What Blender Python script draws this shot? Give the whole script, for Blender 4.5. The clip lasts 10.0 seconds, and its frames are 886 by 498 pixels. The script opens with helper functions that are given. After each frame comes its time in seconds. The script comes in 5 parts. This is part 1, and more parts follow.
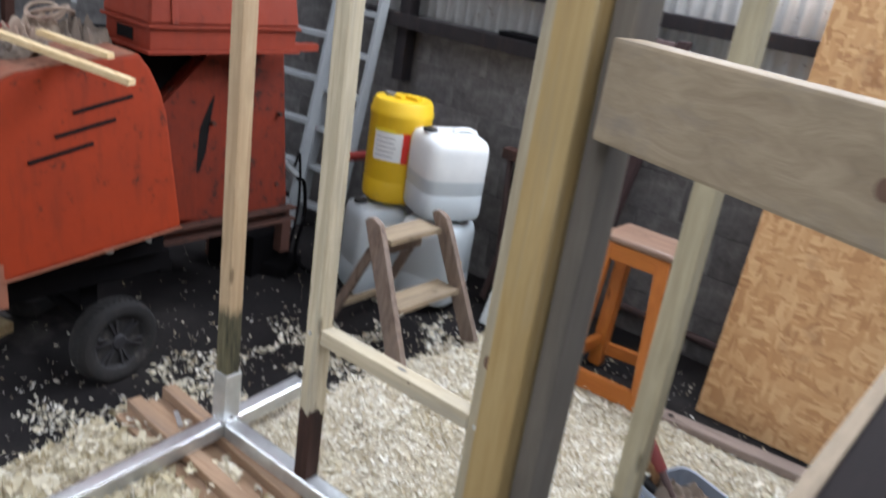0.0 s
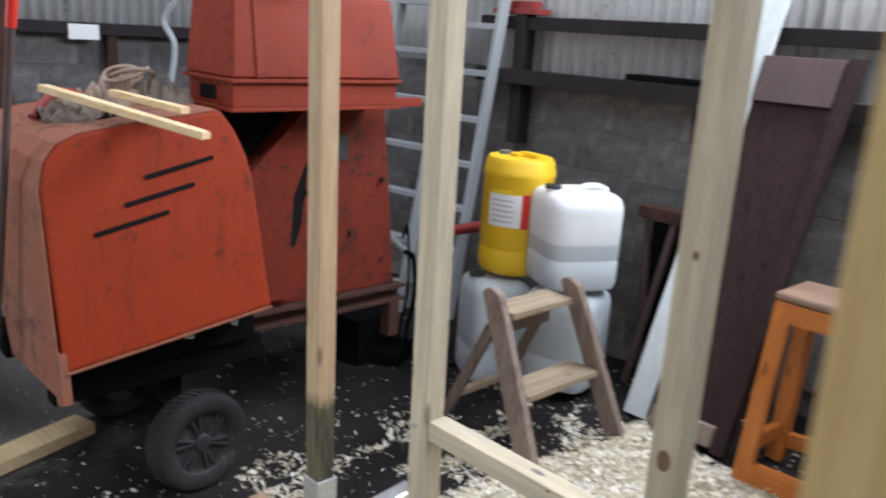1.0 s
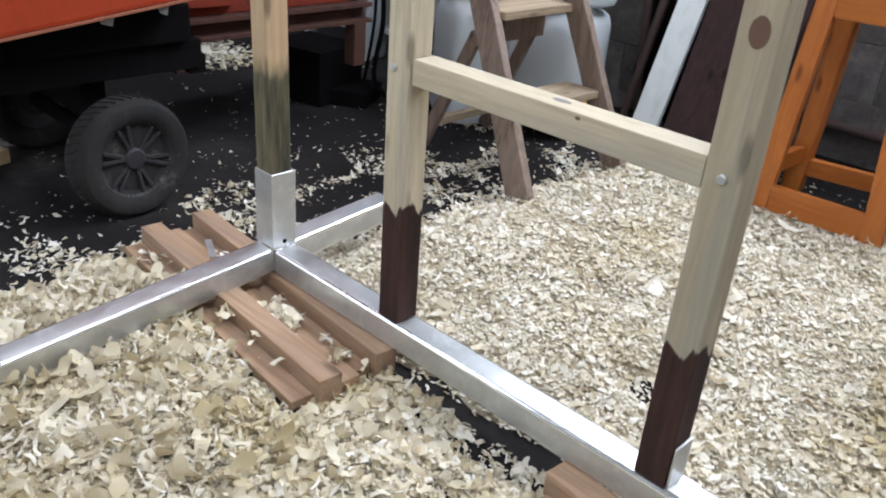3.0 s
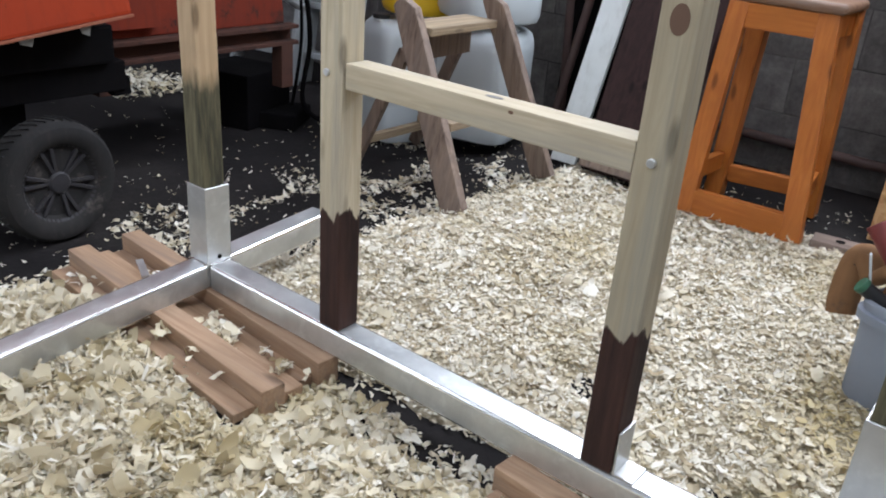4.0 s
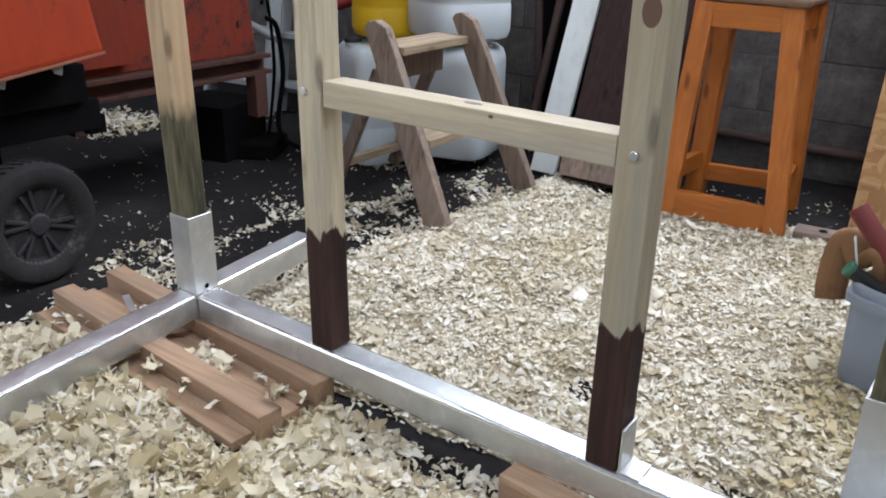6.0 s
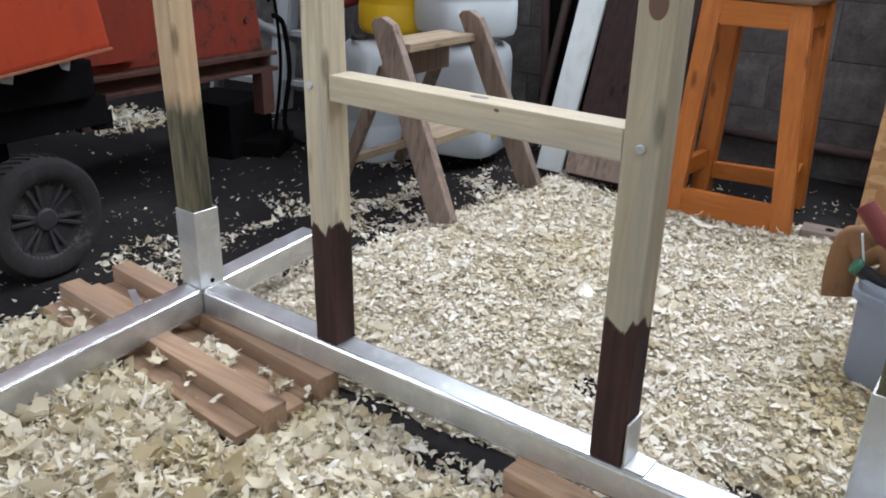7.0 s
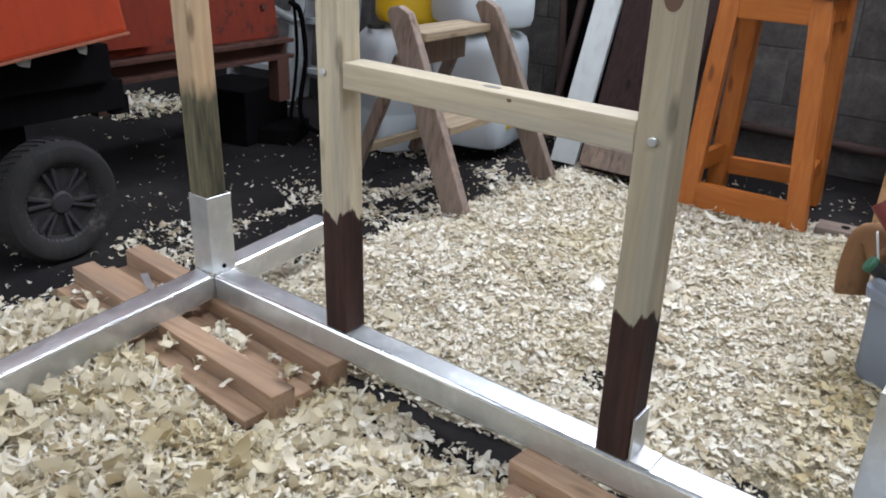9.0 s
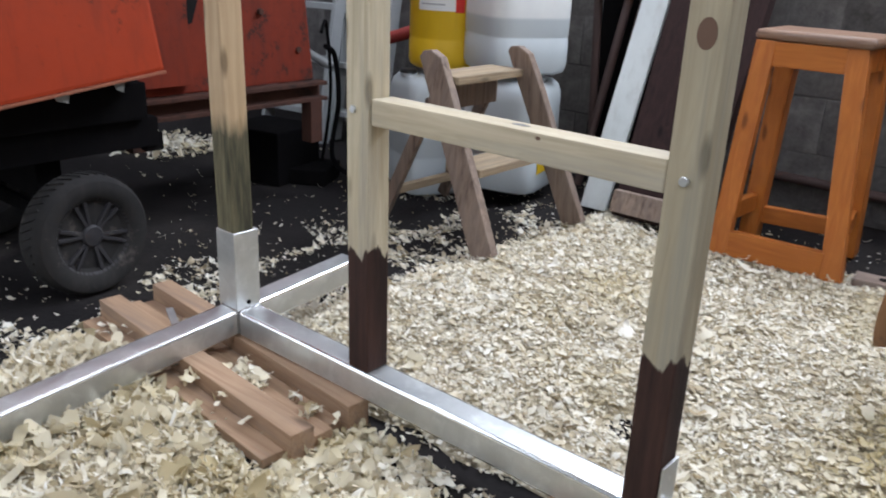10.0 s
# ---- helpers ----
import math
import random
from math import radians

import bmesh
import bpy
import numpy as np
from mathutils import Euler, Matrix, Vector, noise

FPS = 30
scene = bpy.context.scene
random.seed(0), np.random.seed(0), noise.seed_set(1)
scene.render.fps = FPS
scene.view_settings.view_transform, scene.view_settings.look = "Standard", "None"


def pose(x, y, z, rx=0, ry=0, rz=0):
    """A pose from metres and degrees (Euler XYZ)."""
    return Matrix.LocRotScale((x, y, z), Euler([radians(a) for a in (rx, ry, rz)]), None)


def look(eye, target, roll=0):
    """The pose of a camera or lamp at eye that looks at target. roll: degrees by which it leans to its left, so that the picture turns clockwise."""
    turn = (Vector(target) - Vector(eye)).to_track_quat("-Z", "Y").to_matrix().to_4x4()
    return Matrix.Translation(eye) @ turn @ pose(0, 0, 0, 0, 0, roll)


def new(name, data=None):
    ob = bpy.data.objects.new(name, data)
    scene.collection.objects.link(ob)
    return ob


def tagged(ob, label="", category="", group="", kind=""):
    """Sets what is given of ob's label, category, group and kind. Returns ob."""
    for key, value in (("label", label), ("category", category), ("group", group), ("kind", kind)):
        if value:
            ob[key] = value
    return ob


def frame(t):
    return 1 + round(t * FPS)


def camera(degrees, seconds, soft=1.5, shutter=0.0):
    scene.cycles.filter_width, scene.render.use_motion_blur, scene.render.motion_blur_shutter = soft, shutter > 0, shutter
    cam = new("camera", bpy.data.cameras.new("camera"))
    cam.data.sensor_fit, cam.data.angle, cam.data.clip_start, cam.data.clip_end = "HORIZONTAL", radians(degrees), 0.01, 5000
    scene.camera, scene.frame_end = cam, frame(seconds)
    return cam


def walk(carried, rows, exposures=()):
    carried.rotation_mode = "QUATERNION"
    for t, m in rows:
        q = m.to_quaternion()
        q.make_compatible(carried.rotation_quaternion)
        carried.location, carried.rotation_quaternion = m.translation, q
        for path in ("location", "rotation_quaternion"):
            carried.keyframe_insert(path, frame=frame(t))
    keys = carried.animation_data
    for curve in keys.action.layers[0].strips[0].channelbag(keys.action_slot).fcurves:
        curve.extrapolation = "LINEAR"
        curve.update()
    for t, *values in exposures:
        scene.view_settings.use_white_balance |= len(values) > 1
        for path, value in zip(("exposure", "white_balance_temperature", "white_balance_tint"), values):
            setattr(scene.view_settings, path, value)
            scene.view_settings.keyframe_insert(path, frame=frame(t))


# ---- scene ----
cam = camera(56.5, 10.0, 1.9, 0.5)
PATH = [
    (0, (2.048, -1.627, 1.867), (0.935, -0.119, 1.168), 9.1),
    (0.5, (1.894, -1.453, 1.743), (0.647, 0.018, 1.215), 6.0),
    (1, (1.717, -1.232, 1.586), (0.329, 0.115, 1.075), 3.7),
    (1.5, (1.569, -1.113, 1.521), (0.04, 0.079, 1.032), 1.1),
    (2, (1.51, -1.053, 1.361), (0.137, 0.208, 0.636), 2.1),
    (2.5, (1.474, -1.042, 1.175), (0.252, 0.285, 0.312), 5.6),
    (2.7, (1.475, -1.023, 1.107), (0.259, 0.284, 0.204), 5.6),
    (3.8, (1.499, -1.06, 1.024), (0.377, 0.366, 0.184), 3.5),
    (4, (1.496, -1.061, 1.013), (0.395, 0.392, 0.19), 4.8),
    (4.5, (1.495, -1.063, 1.001), (0.444, 0.434, 0.193), 3.5),
    (5, (1.496, -1.067, 1.005), (0.437, 0.433, 0.211), 2.3),
    (6.5, (1.494, -1.072, 0.98), (0.404, 0.422, 0.218), 1.2),
    (7, (1.497, -1.073, 0.978), (0.399, 0.413, 0.21), 1.4),
    (7.5, (1.496, -1.073, 0.973), (0.394, 0.408, 0.203), 1.5),
    (8, (1.496, -1.071, 0.972), (0.395, 0.405, 0.191), 1.2),
    (8.5, (1.5, -1.071, 0.973), (0.389, 0.395, 0.188), 1.8),
    (9, (1.503, -1.069, 0.976), (0.384, 0.389, 0.187), 2.1),
    (9.5, (1.501, -1.061, 0.969), (0.364, 0.407, 0.228), 3.4),
    (10, (1.5, -1.053, 0.954), (0.296, 0.39, 0.269), 2.6),
]
walk(cam, [(t, look(eye, target, roll)) for t, eye, target, roll in PATH], [(0, 0.03), (0.5, 0.1), (1.0, 0.12), (1.5, 0.25), (2.0, 0.42), (2.7, 0.26), (3.8, 0.06), (10, 0.03)])

# ---- world, lights ----
world = bpy.data.worlds.new("world")
scene.world = world
world.use_nodes = True
wn = world.node_tree.nodes
sky = wn.new("ShaderNodeTexSky")
sky.sky_type, sky.sun_disc, sky.sun_elevation, sky.sun_rotation = "NISHITA", False, radians(40), radians(150)
world.node_tree.links.new(sky.outputs[0], wn["Background"].inputs[0])
wn["Background"].inputs[1].default_value = 0.12


def area(name, m, sx, sy, watts, colour):
    d = bpy.data.lights.new(name, "AREA")
    d.shape, d.size, d.size_y, d.energy, d.color = "RECTANGLE", sx, sy, watts, colour
    o = new(name, d)
    o.matrix_world = m
    return o


# Area lamps added in unseen, assumed openings: three rooflights, a high gap, two doorways.
COOL = (0.82, 0.88, 1.0)
for lx, ly, watts in ((-2.05, -1.0, 95), (2.0, -1.0, 135), (3.9, -1.0, 40)):
    area("added_rooflight_glow", pose(lx, ly, 3.93), 0.8, 5.2, watts, COOL)
area("added_doorway_glow", look((2.0, -5.9, 1.7), (0.5, 0, 0.6)), 3.4, 2.8, 30, COOL)
area("added_side_doorway_glow", look((-3.72, -4.0, 1.65), (0.5, -2.2, 0.9)), 2.9, 3.1, 105, COOL)
area("added_window_glow", look((0.9, 2.42, 2.85), (0.7, -0.8, 0.0)), 3.0, 0.9, 200, COOL)


# ---- materials ----
def mat(name, base, rough=0.6, metal=0.0):
    m = bpy.data.materials.new(name)
    m.use_nodes = True
    b = m.node_tree.nodes["Principled BSDF"]
    b.inputs["Base Color"].default_value = (*base, 1)
    b.inputs["Roughness"].default_value = rough
    b.inputs["Metallic"].default_value = metal
    return m, b, m.node_tree


def node(nt, kind, **values):
    n = nt.nodes.new(kind)
    for k, v in values.items():
        n.inputs[k].default_value = v
    return n


def coords(nt, scale=(1, 1, 1), rot=(0, 0, 0)):
    tc = nt.nodes.new("ShaderNodeTexCoord")
    mp = nt.nodes.new("ShaderNodeMapping")
    mp.inputs["Scale"].default_value = scale
    mp.inputs["Rotation"].default_value = rot
    nt.links.new(tc.outputs["Object"], mp.inputs[0])
    return mp.outputs[0]


def noise_tex(nt, vec, scale, detail=4.0, rough=0.6, dist=0.0):
    n = node(nt, "ShaderNodeTexNoise", Scale=scale, Detail=detail, Roughness=rough, Distortion=dist)
    nt.links.new(vec, n.inputs["Vector"])
    return n.outputs["Fac"]


def ramp(nt, fac, stops):
    r = nt.nodes.new("ShaderNodeValToRGB")
    e = r.color_ramp.elements
    while len(e) < len(stops):
        e.new(0.5)
    for i, (p, c) in enumerate(stops):
        e[i].position = p
        e[i].color = (*c, 1) if len(c) == 3 else c
    nt.links.new(fac, r.inputs[0])
    return r.outputs[0]


def mix(nt, fac, a, b, mode="MIX"):
    n = nt.nodes.new("ShaderNodeMix")
    n.data_type, n.blend_type = "RGBA", mode
    for sock, v in ((n.inputs[0], fac), (n.inputs[6], a), (n.inputs[7], b)):
        if isinstance(v, (int, float)):
            sock.default_value = v
        elif isinstance(v, tuple):
            sock.default_value = (*v, 1)
        else:
            nt.links.new(v, sock)
    return n.outputs[2]


def maths(nt, op, a, b=0.0):
    n = nt.nodes.new("ShaderNodeMath")
    n.operation = op
    for sock, v in ((n.inputs[0], a), (n.inputs[1], b)):
        if isinstance(v, (int, float)):
            sock.default_value = v
        else:
            nt.links.new(v, sock)
    return n.outputs[0]


def bump(nt, b, fac, strength, dist=0.01):
    n = node(nt, "ShaderNodeBump", Strength=strength, Distance=dist)
    nt.links.new(fac, n.inputs["Height"])
    nt.links.new(n.outputs[0], b.inputs["Normal"])


GRAIN = {"x": (1.2, 22, 22), "y": (22, 1.2, 22), "z": (22, 22, 1.2)}


def wood(name, dark, light, axis, rough=0.65, stain=None, weather=0.0, grey=(0.2, 0.18, 0.16)):
    """Sawn timber with grain along axis; stain: (height, colour) of a dipped foot; weather: share of grey patches."""
    m, b, nt = mat(name, light, rough)
    b.inputs["Specular IOR Level"].default_value = 0.3
    v = coords(nt, GRAIN[axis])
    g = noise_tex(nt, v, 2.2, 6, 0.65, 0.9)
    col = ramp(nt, g, [(0.28, dark), (0.62, light)])
    big = noise_tex(nt, coords(nt), 7, 3)
    col = mix(nt, ramp(nt, big, [(0.4, (0, 0, 0)), (0.75, (0.6, 0.6, 0.6))]), col, tuple(c * 0.72 for c in light))
    knots = node(nt, "ShaderNodeTexVoronoi", Scale=1.0)
    ks = {"x": (4, 14, 14), "y": (14, 4, 14), "z": (14, 14, 4)}[axis]
    nt.links.new(coords(nt, ks), knots.inputs["Vector"])
    col = mix(nt, ramp(nt, knots.outputs["Distance"], [(0.07, (0.8, 0.8, 0.8)), (0.16, (0, 0, 0))]), col, tuple(c * 0.35 for c in dark))
    if weather:
        w = noise_tex(nt, coords(nt, tuple(0.3 * s for s in GRAIN[axis])), 3, 5, 0.7)
        col = mix(nt, ramp(nt, w, [(0.62 - weather * 0.4, (0, 0, 0)), (0.75 - weather * 0.2, (0.9, 0.9, 0.9))]), col, grey)
    if stain:
        tc = nt.nodes.new("ShaderNodeNewGeometry")
        sp = nt.nodes.new("ShaderNodeSeparateXYZ")
        nt.links.new(tc.outputs["Position"], sp.inputs[0])
        n2 = noise_tex(nt, coords(nt, (34, 34, 9)), 1, 3, 0.45, 0.4)
        h = maths(nt, "ADD", sp.outputs[2], maths(nt, "MULTIPLY", maths(nt, "SUBTRACT", n2, 0.5), -0.13))
        k = ramp(nt, maths(nt, "SUBTRACT", h, stain[0] - 0.5), [(0.498, (1, 1, 1)), (0.498 + stain[2], (0, 0, 0))])
        streaks = noise_tex(nt, coords(nt, (40, 40, 4)), 1.2, 5, 0.65)
        tone = ramp(nt, streaks, [(0.35, tuple(0.55 * c for c in stain[1])), (0.72, stain[3])])
        col = mix(nt, k, col, tone)
    nt.links.new(col, b.inputs["Base Color"])
    bump(nt, b, g, 0.25, 0.003)
    return m


PALE_D, PALE_L = (0.38, 0.31, 0.205), (0.58, 0.51, 0.37)
M_POST = wood("pale_timber_upright", PALE_D, PALE_L, "z", 0.7, (0.385, (0.030, 0.013, 0.011), 0.006, (0.052, 0.022, 0.016)), 0.35, (0.30, 0.27, 0.22))
M_POST_SHADED = wood("shaded_grey_upright", (0.10, 0.085, 0.07), (0.19, 0.165, 0.135), "z", 0.8, None, 0.4, (0.13, 0.115, 0.10))
M_POST_WORN = wood("weathered_timber_upright", (0.27, 0.22, 0.145), (0.42, 0.36, 0.25), "z", 0.72, (0.385, (0.030, 0.013, 0.011), 0.006, (0.052, 0.022, 0.016)), 0.4, (0.25, 0.235, 0.19))
M_POST_HEAD = wood("dull_timber_rail", (0.22, 0.165, 0.105), (0.34, 0.265, 0.175), "x", 0.78, None, 0.3, (0.22, 0.18, 0.14))
M_KNOT = mat("timber_knot", (0.12, 0.065, 0.04), 0.7)[0]
M_POST_TAN = wood("tan_timber_upright", (0.35, 0.23, 0.125), (0.50, 0.365, 0.225), "z", 0.7, (0.545, (0.062, 0.060, 0.038), 0.05, (0.17, 0.15, 0.085)))
M_POST_PALE = wood("pale_green_timber_upright", (0.30, 0.25, 0.155), (0.45, 0.39, 0.26), "z", 0.7, (0.545, (0.062, 0.060, 0.038), 0.05, (0.17, 0.15, 0.085)), 0.3, (0.30, 0.28, 0.22))
M_POST_GOLD = wood("golden_timber_upright", (0.32, 0.20, 0.07), (0.46, 0.33, 0.15), "z", 0.7, None, 0.3, (0.30, 0.26, 0.19))
M_RAIL = wood("pale_timber_rail", (0.36, 0.295, 0.195), (0.53, 0.46, 0.335), "x", 0.7, None, 0.35, (0.34, 0.31, 0.25))
M_RAIL_Y = wood("pale_timber_side", (0.16, 0.12, 0.08), (0.26, 0.20, 0.135), "y", 0.75)
M_BLACK_BOARD = wood("black_timber_board", (0.004, 0.002, 0.002), (0.009, 0.005, 0.005), "y", 0.95)
M_RED_BLOCK = wood("red_brown_hardwood", (0.23, 0.135, 0.08), (0.40, 0.265, 0.17), "x", 0.6, None, 0.25, (0.24, 0.17, 0.125))
M_STEP = wood("weathered_step_wood", (0.045, 0.028, 0.022), (0.27, 0.20, 0.155), "z", 0.75, None, 0.5, (0.20, 0.155, 0.13))
M_TREAD = wood("worn_tread_wood", (0.16, 0.11, 0.07), (0.36, 0.28, 0.185), "y", 0.75, None, 0.3, (0.2, 0.16, 0.12))
M_STOOL = wood("orange_varnished_wood", (0.31, 0.085, 0.017), (0.44, 0.145, 0.030), "z", 0.35)
M_STOOL_X = wood("orange_varnished_rail", (0.31, 0.085, 0.017), (0.44, 0.145, 0.030), "x", 0.35)
M_SEAT = wood("worn_seat_wood", (0.13, 0.07, 0.045), (0.25, 0.15, 0.10), "x", 0.5, None, 0.2, (0.2, 0.17, 0.15))
M_BOARD = wood("dark_brown_board", (0.013, 0.006, 0.006), (0.034, 0.016, 0.015), "z", 0.85)
M_LATH = wood("fresh_sawn_lath", (0.5, 0.33, 0.15), (0.72, 0.56, 0.33), "x", 0.7)
M_PLANK = wood("grey_brown_plank", (0.15, 0.11, 0.09), (0.30, 0.235, 0.20), "x", 0.8)


def painted(name, base, worn, rust, amount, rough=0.42, gloss=0.5):
    m, b, nt = mat(name, base, rough)
    b.inputs["Specular IOR Level"].default_value = gloss
    v = coords(nt)
    big = noise_tex(nt, v, 2.5, 6, 0.7)
    fine = noise_tex(nt, v, 17, 6, 0.75)
    col = mix(nt, ramp(nt, big, [(0.35, (0, 0, 0)), (0.7, (1, 1, 1))]), base, worn)
    streak = noise_tex(nt, coords(nt, (16, 16, 1.3)), 1.5, 5, 0.65)
    col = mix(nt, ramp(nt, streak, [(0.5, (0, 0, 0)), (0.74, (0.55,) * 3)]), col, tuple(0.55 * c + 0.45 * r_ for c, r_ in zip(worn, rust)))
    k = maths(nt, "MULTIPLY", fine, maths(nt, "ADD", big, 0.45))
    col = mix(nt, ramp(nt, k, [(0.62 - amount, (0, 0, 0)), (0.72 - amount, (1, 1, 1))]), col, rust)
    nt.links.new(col, b.inputs["Base Color"])
    r = ramp(nt, fine, [(0.3, (rough,) * 3), (0.75, (min(1, rough + 0.3),) * 3)])
    nt.links.new(r, b.inputs["Roughness"])
    bump(nt, b, fine, 0.12, 0.004)
    return m


M_ORANGE = painted("faded_orange_paint", (0.275, 0.032, 0.009), (0.22, 0.028, 0.010), (0.06, 0.018, 0.012), 0.045, 0.5, 0.14)
M_ORANGE_D = painted("dirty_orange_paint", (0.165, 0.024, 0.011), (0.09, 0.018, 0.012), (0.04, 0.018, 0.014), 0.10, 0.6, 0.14)
M_ORANGE_RUST = painted("rusty_orange_paint", (0.26, 0.085, 0.048), (0.23, 0.115, 0.078), (0.13, 0.06, 0.04), 0.10, 0.8, 0.2)
M_CRATE = painted("dull_red_paint", (0.22, 0.030, 0.013), (0.175, 0.027, 0.014), (0.11, 0.022, 0.014), 0.03, 0.55, 0.2)
M_RUST = painted("rusted_steel", (0.075, 0.034, 0.025), (0.05, 0.027, 0.022), (0.035, 0.022, 0.019), 0.12, 0.8, 0.12)
# Near-black grime; also carries the shade under and inside the chipper.
M_BLACK = painted("black_grimy_shaded_steel", (0.004, 0.0037, 0.0042), (0.006, 0.0055, 0.006), (0.012, 0.009, 0.008), 0.0, 0.9, 0.05)
M_GREYPAINT = painted("grey_paint_patch", (0.13, 0.13, 0.12), (0.17, 0.16, 0.15), (0.1, 0.08, 0.07), 0.03, 0.6)
M_PLATE = painted("dark_grey_plate", (0.045, 0.05, 0.045), (0.06, 0.06, 0.055), (0.04, 0.03, 0.025), 0.03, 0.8, 0.1)
M_WHITEPAINT = painted("white_painted_board", (0.62, 0.66, 0.66), (0.5, 0.54, 0.54), (0.28, 0.26, 0.22), 0.0, 0.5)
M_STEELDARK = painted("dark_wall_steel", (0.018, 0.016, 0.018), (0.030, 0.026, 0.027), (0.07, 0.04, 0.03), 0.02, 0.7, 0.2)
M_REDTRIM = painted("red_shelf_paint", (0.3, 0.03, 0.025), (0.22, 0.03, 0.025), (0.1, 0.04, 0.03), 0.02, 0.5)


def galvanised():
    m, b, nt = mat("galvanised_steel", (0.62, 0.64, 0.65), 0.32, 0.85)
    v = coords(nt)
    n = noise_tex(nt, v, 7, 5, 0.6)
    drift = noise_tex(nt, v, 26, 4, 0.65, 0.6)
    col = ramp(nt, n, [(0.3, (0.46, 0.475, 0.48)), (0.7, (0.66, 0.675, 0.675))])
    col = mix(nt, ramp(nt, drift, [(0.52, (0, 0, 0)), (0.75, (0.55,) * 3)]), col, (0.78, 0.80, 0.79))
    nt.links.new(col, b.inputs["Base Color"])
    nt.links.new(ramp(nt, drift, [(0.3, (0.33,) * 3), (0.7, (0.48,) * 3)]), b.inputs["Roughness"])
    bump(nt, b, n, 0.05, 0.003)
    return m


M_GALV = galvanised()
# Brighter, smoother zinc for the corners, painted in to carry the edge highlight.
M_GALV_EDGE = mat("zinc_corner_highlight", (0.86, 0.87, 0.87), 0.24, 0.9)[0]
M_WELD = mat("bright_weld_metal", (0.85, 0.86, 0.86), 0.25, 1.0)[0]
M_ALU = painted("dull_aluminium", (0.36, 0.38, 0.39), (0.30, 0.32, 0.33), (0.2, 0.2, 0.2), 0.0, 0.45)
M_RUBBER = painted("dusty_rubber", (0.015, 0.015, 0.016), (0.030, 0.028, 0.027), (0.07, 0.06, 0.055), 0.02, 0.85, 0.2)
M_RIM = painted("dark_rim_steel", (0.015, 0.014, 0.017), (0.022, 0.020, 0.023), (0.08, 0.07, 0.06), 0.02, 0.55)
# Black for the bars, and for the shade in gaps and holes.
M_INK, ink_bsdf, _ = mat("black_bar_and_gap_shade", (0.008, 0.007, 0.007), 0.8)
ink_bsdf.inputs["Specular IOR Level"].default_value = 0.1
M_YELLOW = painted("yellow_plastic", (0.74, 0.47, 0.014), (0.68, 0.43, 0.014), (0.5, 0.33, 0.05), -0.05, 0.38)
M_LABEL = mat("white_paper_label", (0.72, 0.73, 0.72), 0.6)[0]
M_LABELRED = mat("red_label_stripe", (0.6, 0.03, 0.02), 0.6)[0]
M_LABELYEL = mat("yellow_label_stripe", (0.7, 0.55, 0.03), 0.6)[0]
M_BARGREY = mat("grey_print", (0.35, 0.36, 0.38), 0.6)[0]
M_CAP = mat("black_plastic_cap", (0.014, 0.014, 0.015), 0.45)[0]
M_BUCKET = painted("blue_grey_plastic", (0.23, 0.26, 0.31), (0.20, 0.225, 0.27), (0.3, 0.3, 0.3), -0.05, 0.5)
M_LEATHER = painted("tan_leather", (0.24, 0.12, 0.05), (0.16, 0.08, 0.035), (0.12, 0.07, 0.04), 0.05, 0.8)
M_HANDLE = painted("dark_red_plastic", (0.17, 0.022, 0.018), (0.12, 0.02, 0.018), (0.08, 0.03, 0.025), 0.0, 0.5)
M_REDBRIGHT = mat("bright_red_grip", (0.6, 0.03, 0.02), 0.45)[0]
M_GREEN = mat("dark_green_plastic", (0.03, 0.11, 0.06), 0.5)[0]
M_ROD = painted("brown_steel_rod", (0.085, 0.05, 0.045), (0.06, 0.04, 0.04), (0.12, 0.06, 0.04), 0.03, 0.6)
M_SACK = painted("grey_brown_sacking", (0.22, 0.17, 0.13), (0.15, 0.12, 0.10), (0.08, 0.06, 0.05), 0.08, 0.9)
M_ROPE = painted("frayed_rope", (0.38, 0.30, 0.23), (0.3, 0.2, 0.15), (0.2, 0.12, 0.1), 0.05, 0.9)


def white_plastic():
    m, b, nt = mat("milky_white_plastic", (0.74, 0.76, 0.76), 0.35)
    n = noise_tex(nt, coords(nt), 4, 4)
    tc = nt.nodes.new("ShaderNodeNewGeometry")
    sp = nt.nodes.new("ShaderNodeSeparateXYZ")
    nt.links.new(tc.outputs["Position"], sp.inputs[0])
    level = ramp(nt, maths(nt, "SUBTRACT", sp.outputs[2], 0.215), [(0.495, (1, 1, 1)), (0.505, (0, 0, 0))])
    col = ramp(nt, n, [(0.3, (0.66, 0.68, 0.68)), (0.7, (0.80, 0.81, 0.80))])
    col = mix(nt, level, col, (0.50, 0.545, 0.565))
    nt.links.new(col, b.inputs["Base Color"])
    b.inputs["Subsurface Weight"].default_value = 0.15
    b.inputs["Subsurface Radius"].default_value = (0.03, 0.03, 0.03)
    return m


M_WHITE = white_plastic()


